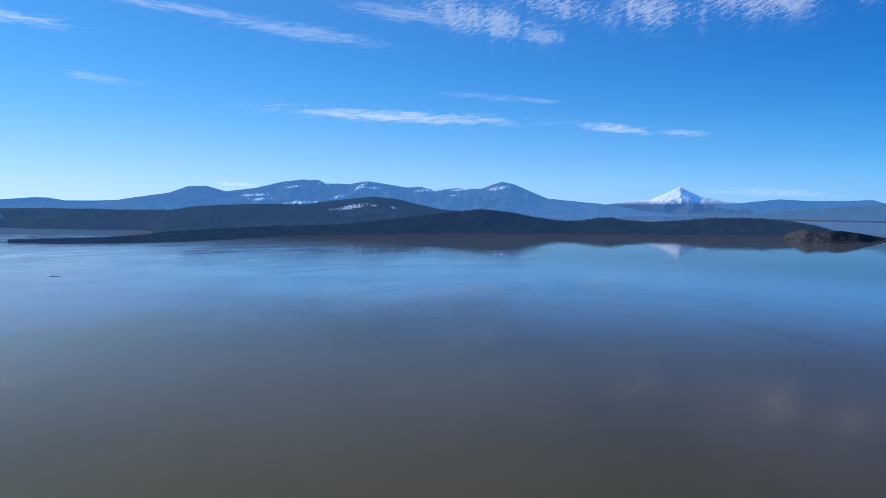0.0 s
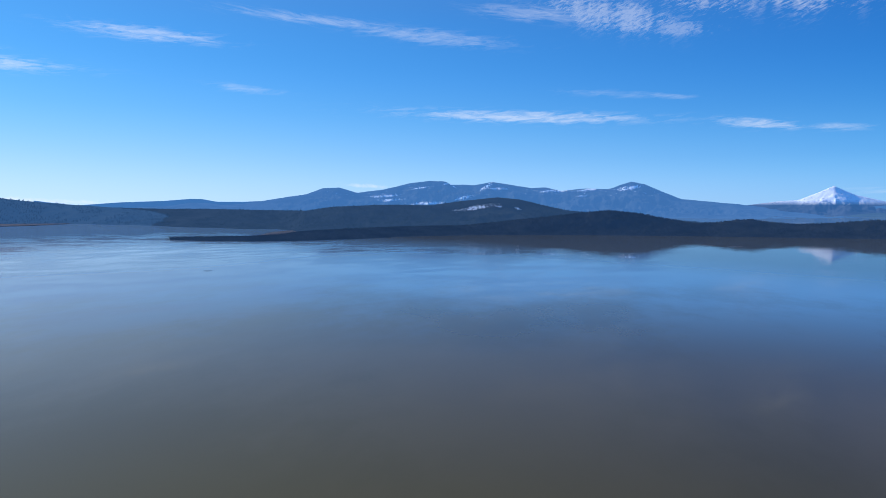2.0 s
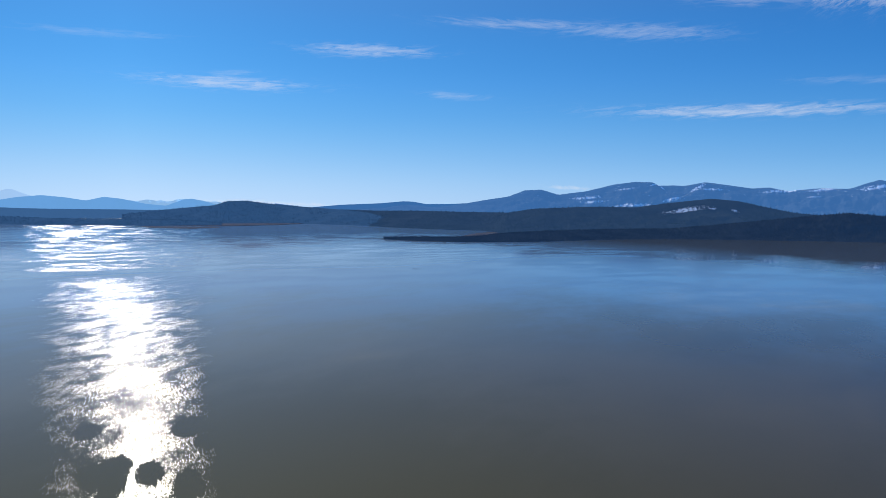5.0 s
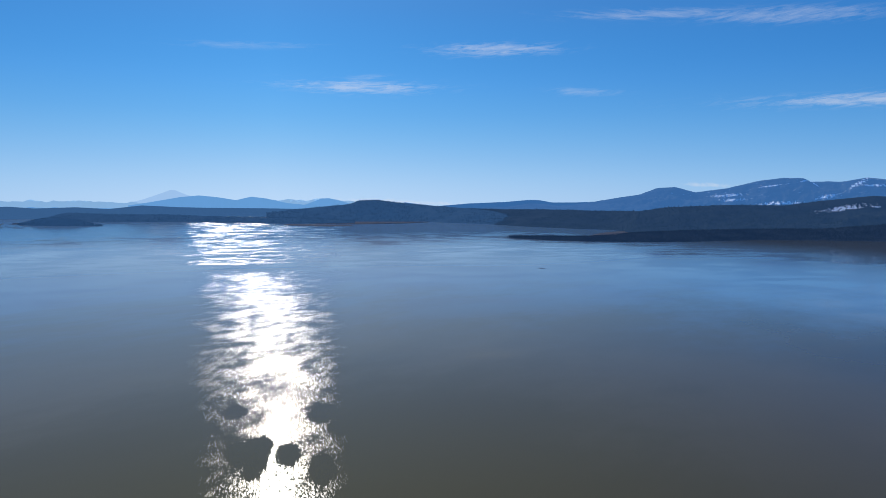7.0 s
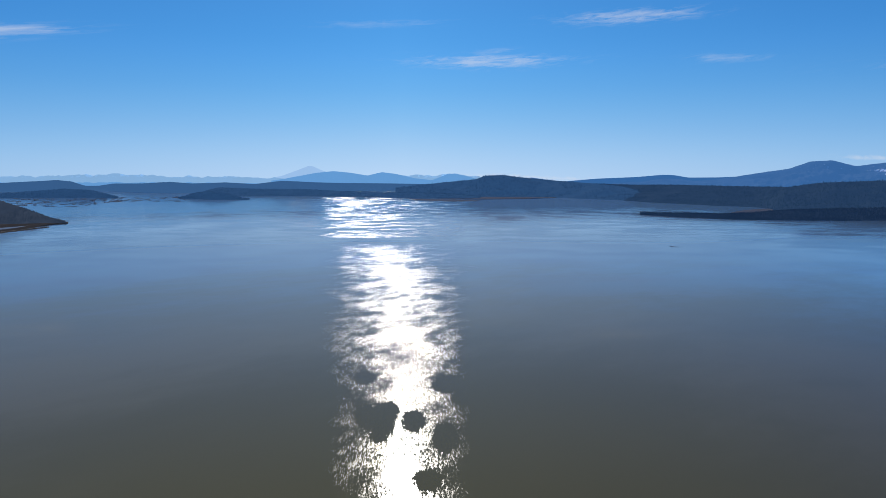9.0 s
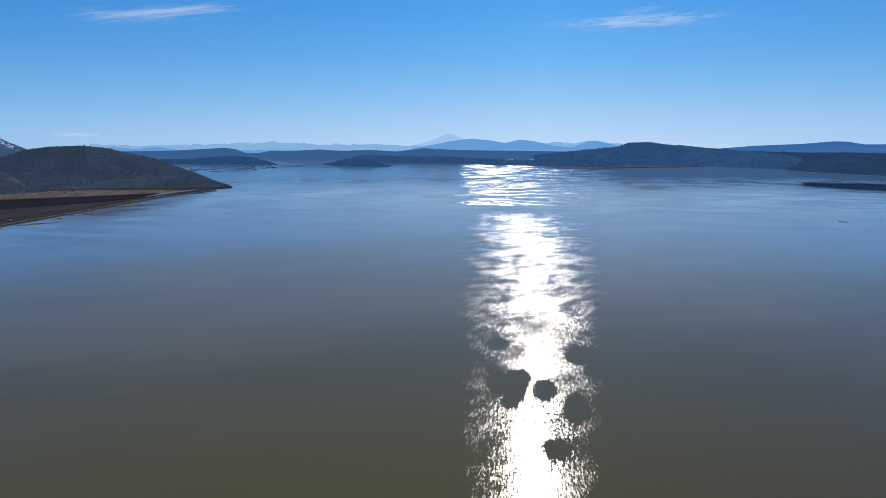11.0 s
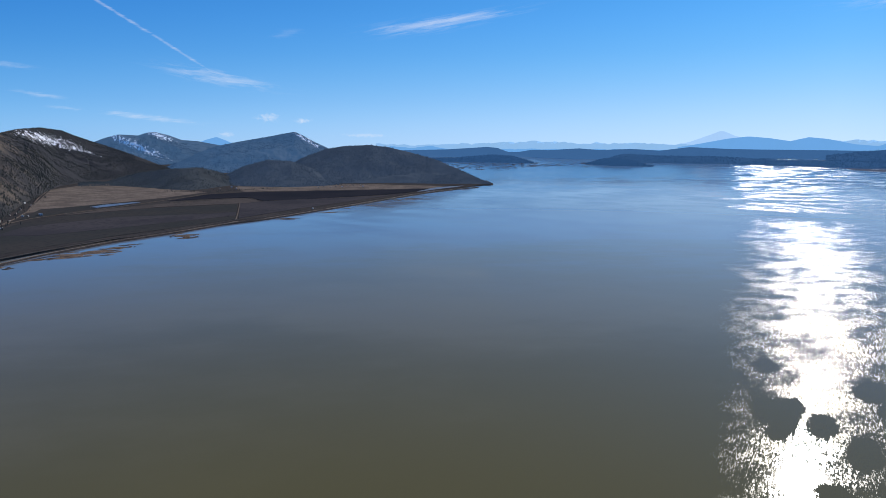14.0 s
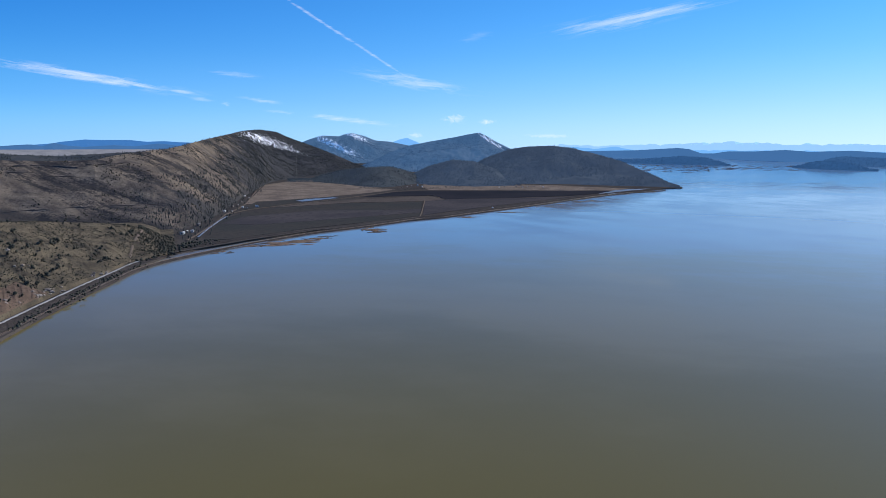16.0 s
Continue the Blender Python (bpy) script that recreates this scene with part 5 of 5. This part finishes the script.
low_el = along(cut, az, 1, 3)
P = []
for f in np.linspace(0, 1, 14):
    row = []
    for a, e in zip(az, low_el):
        top = e + 2.1 * min(1.0, max(0.05, (a - az[0]) / 2.0))
        row.append(on_sheet(Q9, a, e + (top - e) * f))
    P.append(np.array(row))
P = np.stack(P, 1)
P[..., 2] += 0.5 + 1.6 * np.abs(fbm(np.arange(len(az))[:, None] / 9 + 0 * P[..., 0], np.linspace(0, 1, 14)[None, :] * 0.8 + 0 * P[..., 0], 4, 4)) * np.sin(np.linspace(0, math.pi, 14))[None, :]
P[:, (0, -1), 2] -= 1.4
P[(0, -1), :, 2] -= 1.4
thing("road_cut", grid_mesh("road_cut", P), M_CUT, "reddish gullied earth cut above the road", "bank", "structure")

def outcrop(rows, high, seed):
    """A broken ledge of dark rock along a line on the hillside: stepped blocks, some fallen away."""
    pts = smooth_line([on_sheet(Q7, a, e) for a, e in rows], 2.2)
    t = np.gradient(pts, axis=0)
    t /= np.linalg.norm(t, axis=1, keepdims=True)
    out = np.stack([t[:, 1], -t[:, 0], 0 * t[:, 0]], -1)
    out *= np.sign(-(out * pts).sum(1, keepdims=True))
    k = np.arange(len(pts))
    h = high * np.clip(0.75 + 1.5 * fbm(k / 5.0, k * 0.0, 4, seed), 0.0, 1.6)
    h = np.round(h / 0.6) * 0.6
    face = 0.6 * fbm(k / 2.0, k * 0.0 + 3, 3, seed + 2)
    cols = []
    for fwd, up in ((1.6, -1.5), (1.2, 0.25), (0.9, 0.55), (0.6, 0.6), (0.4, 1.0), (-2.6, 0.95), (-6.0, -0.6)):
        z = np.where(up > 0, h * up, up)
        cols.append(pts + out * (fwd + face)[:, None] + np.stack([0 * z, 0 * z, z], -1))
    thing("rock_ledge", raw_mesh("rock_ledge", np.stack(cols, 1).reshape(-1, 3), quads(len(pts), 7)), M_LEDGE, "broken ledge of dark rimrock on the dry hillside", "rock", "", "ledges on the hillside")


def quads(n, m):
    i = np.arange(n * m).reshape(n, m)
    return np.stack([i[:-1, :-1], i[1:, :-1], i[1:, 1:], i[:-1, 1:]], -1).reshape(-1, 4)


for k, (line, high) in enumerate([
        ([(137.0, -1.35), (135.2, -1.30), (133.4, -1.38), (132.2, -1.50)], 4.2), ([(131.6, -1.30), (130.2, -1.25), (128.6, -1.10)], 3.4),
        ([(136.8, -1.75), (135.8, -1.85), (134.9, -1.80)], 3.0), ([(134.3, -2.05), (133.2, -2.15), (132.4, -2.05)], 2.8), ([(130.6, -2.20), (129.9, -2.35), (129.2, -2.25)], 3.4),
        ([(128.9, -1.75), (128.0, -1.70), (127.2, -1.80)], 3.0), ([(131.2, -3.15), (130.4, -3.25), (129.8, -3.15)], 2.6), ([(127.0, -2.55), (126.3, -2.75), (125.7, -2.70)], 2.6)]):
    outcrop(line, high * 0.32, 70 + k)

# ---- junipers on the near slope ----


def lumps(rs, count):
    verts, faces = [], []
    for k in range(count):
        v, f = round_template(rs)
        at = np.array([0.22 * rs.randn(), 0.22 * rs.randn(), 0.12 + 0.5 * rs.rand() * (k > 0)])
        faces.append(f + sum(len(q) for q in verts))
        verts.append(v * np.array([0.62, 0.62, 0.55]) * (0.8 + 0.4 * rs.rand()) + at)
    return np.concatenate(verts), np.concatenate(faces)


def juniper(seed):
    """A juniper 1 m high: a bent tapered trunk with limbs, and a crown of ragged clumps."""
    rs = np.random.RandomState(seed)
    root = new("juniper_tree")
    bm = bmesh.new()
    rings = []
    for z, r in ((-0.08, 0.06), (0.12, 0.045), (0.4, 0.03), (0.75, 0.012)):
        x, y = 0.05 * rs.randn() * z, 0.05 * rs.randn() * z
        rings.append([bm.verts.new((x + r * math.cos(a), y + r * math.sin(a), z)) for a in np.arange(5) * 1.2566])
    for a, b in zip(rings, rings[1:]):
        for i in range(5):
            bm.faces.new((a[i], a[(i + 1) % 5], b[(i + 1) % 5], b[i]))
    for _ in range(3):
        a, z = 6.28 * rs.rand(), 0.15 + 0.25 * rs.rand()
        d = Vector((math.cos(a), math.sin(a), 0.5))
        q = [bm.verts.new(Vector((0, 0, z)) + o) for o in (Vector((0, 0, 0.02)), Vector((0.02, 0, -0.01)), Vector((-0.02, 0, -0.01)))]
        tip = bm.verts.new(Vector((0, 0, z)) + d * 0.3)
        for i in range(3):
            bm.faces.new((q[i], q[(i + 1) % 3], tip))
    me = bpy.data.meshes.new("trunk")
    bm.to_mesh(me)
    bm.free()
    thing("trunk", me, M_BARK, parent=root)
    v, f = lumps(rs, 5)
    thing("crown", raw_mesh("crown", v, f), M_NEEDLE, parent=root)
    return tagged(root, "dark rounded juniper tree on the sagebrush slope", "tree", "junipers on the near slope")


JUNIPERS = [juniper(k) for k in range(6)]
spots = sample(Q9, k9, 290, 0.05, 1.0, 0.25, 60, seed=41)
rs = np.random.RandomState(42)
for k, p in enumerate(spots):
    h = 2.2 + 2.9 * rs.rand() ** 1.6
    m = Matrix.Translation(Vector(p)) @ pose(0, 0, 0, 0, 0, 360 * rs.rand())
    if k < len(JUNIPERS):
        JUNIPERS[k].scale = (h * 1.0, h * 1.0, h)
        JUNIPERS[k].matrix_basis = m @ Matrix.Diagonal((*JUNIPERS[k].scale, 1))
    else:
        src = JUNIPERS[k % len(JUNIPERS)]
        t = copy_thing(src, m)
        t.scale = (h * (0.85 + 0.3 * rs.rand()), h * (0.85 + 0.3 * rs.rand()), h)

# ---- houses and farms ----


def box(bm, x0, x1, y0, y1, z0, z1):
    v = [bm.verts.new(p) for p in ((x0, y0, z0), (x1, y0, z0), (x1, y1, z0), (x0, y1, z0), (x0, y0, z1), (x1, y0, z1), (x1, y1, z1), (x0, y1, z1))]
    for q in ((0, 3, 2, 1), (4, 5, 6, 7), (0, 1, 5, 4), (1, 2, 6, 5), (2, 3, 7, 6), (3, 0, 4, 7)):
        bm.faces.new([v[i] for i in q])


def part(name, bm, mat, parent, label=""):
    me = bpy.data.meshes.new(name)
    bm.to_mesh(me)
    bm.free()
    return thing(name, me, mat, label, parent=parent)


def house(name, long, deep, high, rise, wall, roof, label, category, group, windows=3, chimney=True):
    """A gabled building: walls, two roof slopes, door, windows and a chimney."""
    root = new(name)
    bm = bmesh.new()
    x, y = long / 2, deep / 2
    a = [bm.verts.new(p) for p in ((-x, -y, -1), (x, -y, -1), (x, y, -1), (-x, y, -1), (-x, -y, high), (x, -y, high), (x, y, high), (-x, y, high), (-x, 0, high + rise), (x, 0, high + rise))]
    for q in ((0, 1, 5, 4), (2, 3, 7, 6), (1, 2, 6, 9, 5), (3, 0, 4, 8, 7), (4, 5, 9, 8), (6, 7, 8, 9)):
        bm.faces.new([a[i] for i in q])
    part("wall", bm, wall, root)
    for s in (-1, 1):
        bm = bmesh.new()
        eave, ex = y + 0.5, x + 0.5
        drop = rise * 0.5 / y
        pts = [(-ex, s * eave, high - drop), (ex, s * eave, high - drop), (ex, 0, high + rise), (-ex, 0, high + rise)]
        lo = [bm.verts.new((p[0], p[1], p[2] + 0.04)) for p in pts]
        hi = [bm.verts.new((p[0], p[1], p[2] + 0.26)) for p in pts]
        bm.faces.new(lo), bm.faces.new(hi)
        for i in range(4):
            bm.faces.new((lo[i], lo[(i + 1) % 4], hi[(i + 1) % 4], hi[i]))
        bmesh.ops.recalc_face_normals(bm, faces=bm.faces)
        part("roof_slope", bm, roof, root)
    for s in (-1, 1):
        for k in range(windows):
            wx = -x + long * (k + 0.5) / windows
            bm = bmesh.new()
            box(bm, wx - 0.6, wx + 0.6, s * y - 0.06, s * y + 0.06, 1.0, min(high - 0.3, 2.2))
            part("window", bm, M_GLASS, root, "dark window pane")
    bm = bmesh.new()
    box(bm, x - 0.06, x + 0.06, -0.6, 0.6, 0, min(2.1, high - 0.2))
    part("door", bm, M_ROOF_DARK, root, "dark door")
    if chimney:
        bm = bmesh.new()
        box(bm, x * 0.4, x * 0.4 + 0.7, -0.35, 0.35, high + rise * 0.5, high + rise + 0.9)
        part("chimney", bm, M_CUT, root, "brick chimney")
    return tagged(root, label, category, group)


STYLES = [house("house", 7.5, 5.2, 2.8, 0.9, M_WALL, M_ROOF, "small white clapboard house with a bright metal roof", "house", "houses under the hill"),
          house("house", 7, 5, 2.5, 1.5, M_WALL_TAN, M_ROOF_DARK, "weathered board house with a dark shingle roof", "house", "houses under the hill"),
          house("barn", 11, 6, 3.4, 1.0, M_WALL, M_ROOF, "long white barn with a bright metal roof", "barn", "farm buildings", 0, False),
          house("shed", 5, 3.6, 2.3, 0.6, M_WALL_TAN, M_ROOF, "small board shed with a pale metal roof", "shed", "farm buildings", 1, False)]
HOUSES = [(124.89, -7.05, 0, 20), (124.57, -6.93, 3, 60), (124.13, -6.9, 0, 100), (123.61, -6.4, 1, 10), (121.48, -5.31, 0, 70), (120.82, -4.87, 1, 30), (120.4, -4.78, 3, 80), (119.82, -4.02, 0, 15), (119.45, -4.22, 3, 60), (120.11, -4.5, 1, 40), (120.0, -4.99, 0, 95), (119.67, -5.04, 3, 20), (118.83, -4.96, 2, 150), (120.89, -5.35, 3, 10)] + [(106.24, -3.42, 1, 40), (104.78, -3.20, 2, 100), (104.40, -3.34, 2, 20), (105.33, -3.26, 3, 60), (105.74, -3.34, 3, 10)] + [(97.5, -3.36, 0, 30), (97.05, -3.33, 1, 70), (96.45, -3.36, 3, 10), (96.0, -3.3, 1, 120), (95.45, -3.32, 0, 50), (94.95, -3.27, 3, 80), (94.41, -3.26, 1, 20), (93.61, -3.3, 0, 90), (93.81, -3.2, 3, 40)]
placed = set()
for a, e, style, turn in HOUSES:
    p = Vector(place(a, float(reach(e, LAND_Z)), LAND_Z + 0.5))
    m = Matrix.Translation(p) @ pose(0, 0, 0, 0, 0, turn * 0.25) @ Matrix.Scale(0.85, 4)
    if style in placed:
        copy_thing(STYLES[style], m)
    else:
        STYLES[style].matrix_basis = m
        placed.add(style)


def van():
    """A delivery van: body, cab with windscreen, four wheels."""
    root = new("van")
    bm = bmesh.new()
    box(bm, -2.6, 1.1, -1.0, 1.0, 0.45, 2.5)
    bmesh.ops.bevel(bm, geom=bm.edges[:], offset=0.12, segments=2, affect="EDGES")
    part("body", bm, M_WALL, root)
    bm = bmesh.new()
    box(bm, 1.1, 2.6, -0.95, 0.95, 0.45, 1.9)
    for v in bm.verts:
        if v.co.z > 1.0 and v.co.x > 2.0:
            v.co.x = 1.9
    bmesh.ops.bevel(bm, geom=bm.edges[:], offset=0.08, segments=2, affect="EDGES")
    part("cab", bm, M_WALL, root)
    bm = bmesh.new()
    v = [bm.verts.new(p) for p in ((2.36, -0.8, 1.15), (2.36, 0.8, 1.15), (2.05, 0.8, 1.78), (2.05, -0.8, 1.78))]
    bm.faces.new(v)
    bmesh.ops.solidify(bm, geom=bm.faces[:], thickness=0.05)
    part("windscreen", bm, M_GLASS, root, "dark windscreen")
    for x in (-1.7, 1.6):
        for y in (-0.95, 0.95):
            bm = bmesh.new()
            bmesh.ops.create_cone(bm, cap_ends=True, segments=14, radius1=0.42, radius2=0.42, depth=0.28, matrix=pose(x, y, 0.42, 90, 0, 0))
            part("wheel", bm, M_ROOF_DARK, root, "black tyre")
    return tagged(root, "white delivery van on the lakeside road", "van")


here, ahead = [Vector(place(a, float(reach(e, ROAD_Z)), ROAD_Z + 0.04)) for a, e in ((98.05, -5.20), (97.2, -5.08))]
van().matrix_basis = Matrix.Translation(here) @ pose(0, 0, 0, 0, 0, math.degrees(math.atan2(ahead.y - here.y, ahead.x - here.x)))


def strewn(rows, count, spread, z, seed):
    """Places round a line on the plain."""
    rs = np.random.RandomState(seed)
    pts = smooth_line(on_plain(rows, z), 3.0)
    p = pts[rs.randint(len(pts), size=count)]
    p = p + np.c_[rs.randn(count, 2) * spread, np.zeros(count)]
    return p


woods("trees", strewn([(125.76, -7.81), (124.85, -7.2), (123.62, -6.5), (122.09, -5.6), (121.29, -5.05), (120.19, -4.21), (119.0, -3.46)], 380, 14, 2.2, 51), 2.2, 6, M_PINE, "dark yard trees among the houses", seed=51)
woods("shrubs", strewn([(128.61, -9.02), (127.32, -8.65), (126.01, -8.31), (124.23, -7.89), (122.42, -7.79)], 220, 9, 3.5, 52), 1.0, 4.0, M_NEEDLE, "dark bushes along the road", round_template, 1.2, seed=52, category="shrubs")
woods("shrubs", strewn([(138.21, -13.54), (135.97, -12.6), (133.62, -11.6), (131.18, -10.53), (128.64, -9.38)], 420, 5, 1.6, 53), 0.6, 2.2, M_NEEDLE, "low dark brush on the lake bank", round_template, 1.4, seed=53, category="shrubs")
woods("trees", strewn([(109.8, -3.4), (106.8, -3.56), (103.76, -3.46), (98.71, -3.14), (93.71, -3.1)], 220, 12, 2.2, 54), 2.5, 6, M_PINE, "dark trees round the farm below the hills", seed=54)
woods("trees", strewn([(115.18, -2.63), (111.77, -2.65), (109.3, -3.25)], 70, 12, 2.2, 55), 4, 8, M_PINE, "dark trees along the pasture's edge", seed=55)

# ---- reeds ----


def reed_bed(rows, seed, mat=M_REED, name="reed_bed", label="dead tan reeds standing in the shallows"):
    """A ragged low bed of reeds: rows of (azimuth, elevation, half width, half depth in metres)."""
    rs = np.random.RandomState(seed)
    V, Fc, k = [], [], 0
    clumps = []
    for a, e, w, d in rows:  # a torn bed: a few broad clumps with shreds round them
        c = place(a, float(reach(e)), 0.0)
        far = float(np.hypot(c[0], c[1]))
        clumps.append((a, far, w * 0.9, d * 0.8))
        for _ in range(9):
            f = 0.08 + 0.3 * rs.rand()
            clumps.append((a + math.degrees(w * rs.uniform(-1.15, 1.15) / far), far + d * rs.uniform(-1.2, 1.2), w * f, d * (0.1 + 0.22 * rs.rand())))
    for a, far, w, d in clumps:
        c = place(a, far, 0.0)
        z0 = float(base(np.hypot(c[0], c[1])))
        t = np.arange(28) * 2 * math.pi / 28
        edge = 0.65 + 0.7 * (fbm(np.cos(t) * 1.7 + seed, np.sin(t) * 1.7 + a, 4, seed) + 0.35)
        u = np.array([-math.cos(radians(a)), -math.sin(radians(a))])
        n = np.array([-math.sin(radians(a)), math.cos(radians(a))])
        rings = []
        for f, h in ((1.0, -0.4), (0.97, 0.08), (0.8, 0.30), (0.5, 0.42), (0.15, 0.4)):
            xy = c[None, :2] + np.outer(np.cos(t) * edge * w * f, u) + np.outer(np.sin(t) * edge * d * f, n)
            rings.append(np.c_[xy, z0 + h + 0.10 * rs.randn(28) * (h > 0)])
        V.append(np.concatenate(rings))
        idx = np.arange(140).reshape(5, 28) + k
        nx = np.roll(idx, -1, axis=1)
        Fc.append(np.stack([idx[:-1], nx[:-1], nx[1:], idx[1:]], -1).reshape(-1, 4))
        k += 140
    return thing(name, raw_mesh(name, np.concatenate(V), np.concatenate(Fc), True), mat, label, "reeds", "stuff")


reed_bed([(116.81, -8.15, 34, 16), (115.35, -8.0, 26, 12), (113.87, -7.84, 18, 8), (117.78, -8.32, 14, 8), (119.44, -8.3, 16, 6), (112.78, -7.64, 10, 3), (121.92, -8.67, 9, 5), (122.38, -8.79, 5, 3), (121.33, -8.8, 5, 2), (108.6, -7.08, 16, 9), (108.25, -7.28, 12, 4), (109.11, -6.92, 8, 5)], 61)
reed_bed([(108.9, -7.16, 14, 8), (108.67, -7.35, 10, 5), (100.48, -6.05, 12, 5), (99.98, -5.99, 16, 5), (98.98, -5.73, 8, 3), (96.8, -5.55, 20, 6), (95.91, -5.51, 16, 5), (95.0, -5.21, 6, 3), (93.17, -5.01, 22, 5), (92.0, -4.77, 10, 4), (89.87, -4.49, 26, 7), (89.15, -4.4, 16, 6), (90.58, -4.57, 8, 4)], 62)
rs = np.random.RandomState(63)
marsh = []
for k in range(260):
    x = 10 + 330 * rs.rand() ** 1.3
    y = 350.5 + (15.0 if x < 170 else 9.0) * rs.rand()
    marsh.append((81.15 + (x - 140) * -0.03970, -1.44 + (y - 356) * -0.04333, 4 + 15 * rs.rand() ** 2, 8 + 26 * rs.rand()))
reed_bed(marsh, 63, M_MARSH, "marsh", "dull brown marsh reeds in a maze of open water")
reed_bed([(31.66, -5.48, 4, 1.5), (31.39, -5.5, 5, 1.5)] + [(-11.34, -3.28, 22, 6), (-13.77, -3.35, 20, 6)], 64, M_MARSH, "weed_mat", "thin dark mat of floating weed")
woods("trees", strewn([(34.29, -2.8), (32.73, -2.87), (30.52, -2.96), (27.4, -3.03), (23.25, -3.04)], 420, 9, 0.5, 56), 3, 8.5, M_SPRUCE, "dark conifers along the tip of the spit", seed=56)
woods("dead_trees", strewn([(28.6, -3.10), (26.5, -3.14), (24.0, -3.14), (21.5, -3.12), (18.5, -3.06)], 70, 3, 0.0, 57), 3, 7, M_SPRUCE, "thin dead trees standing in the shallows of the spit", wide=0.35, seed=57)
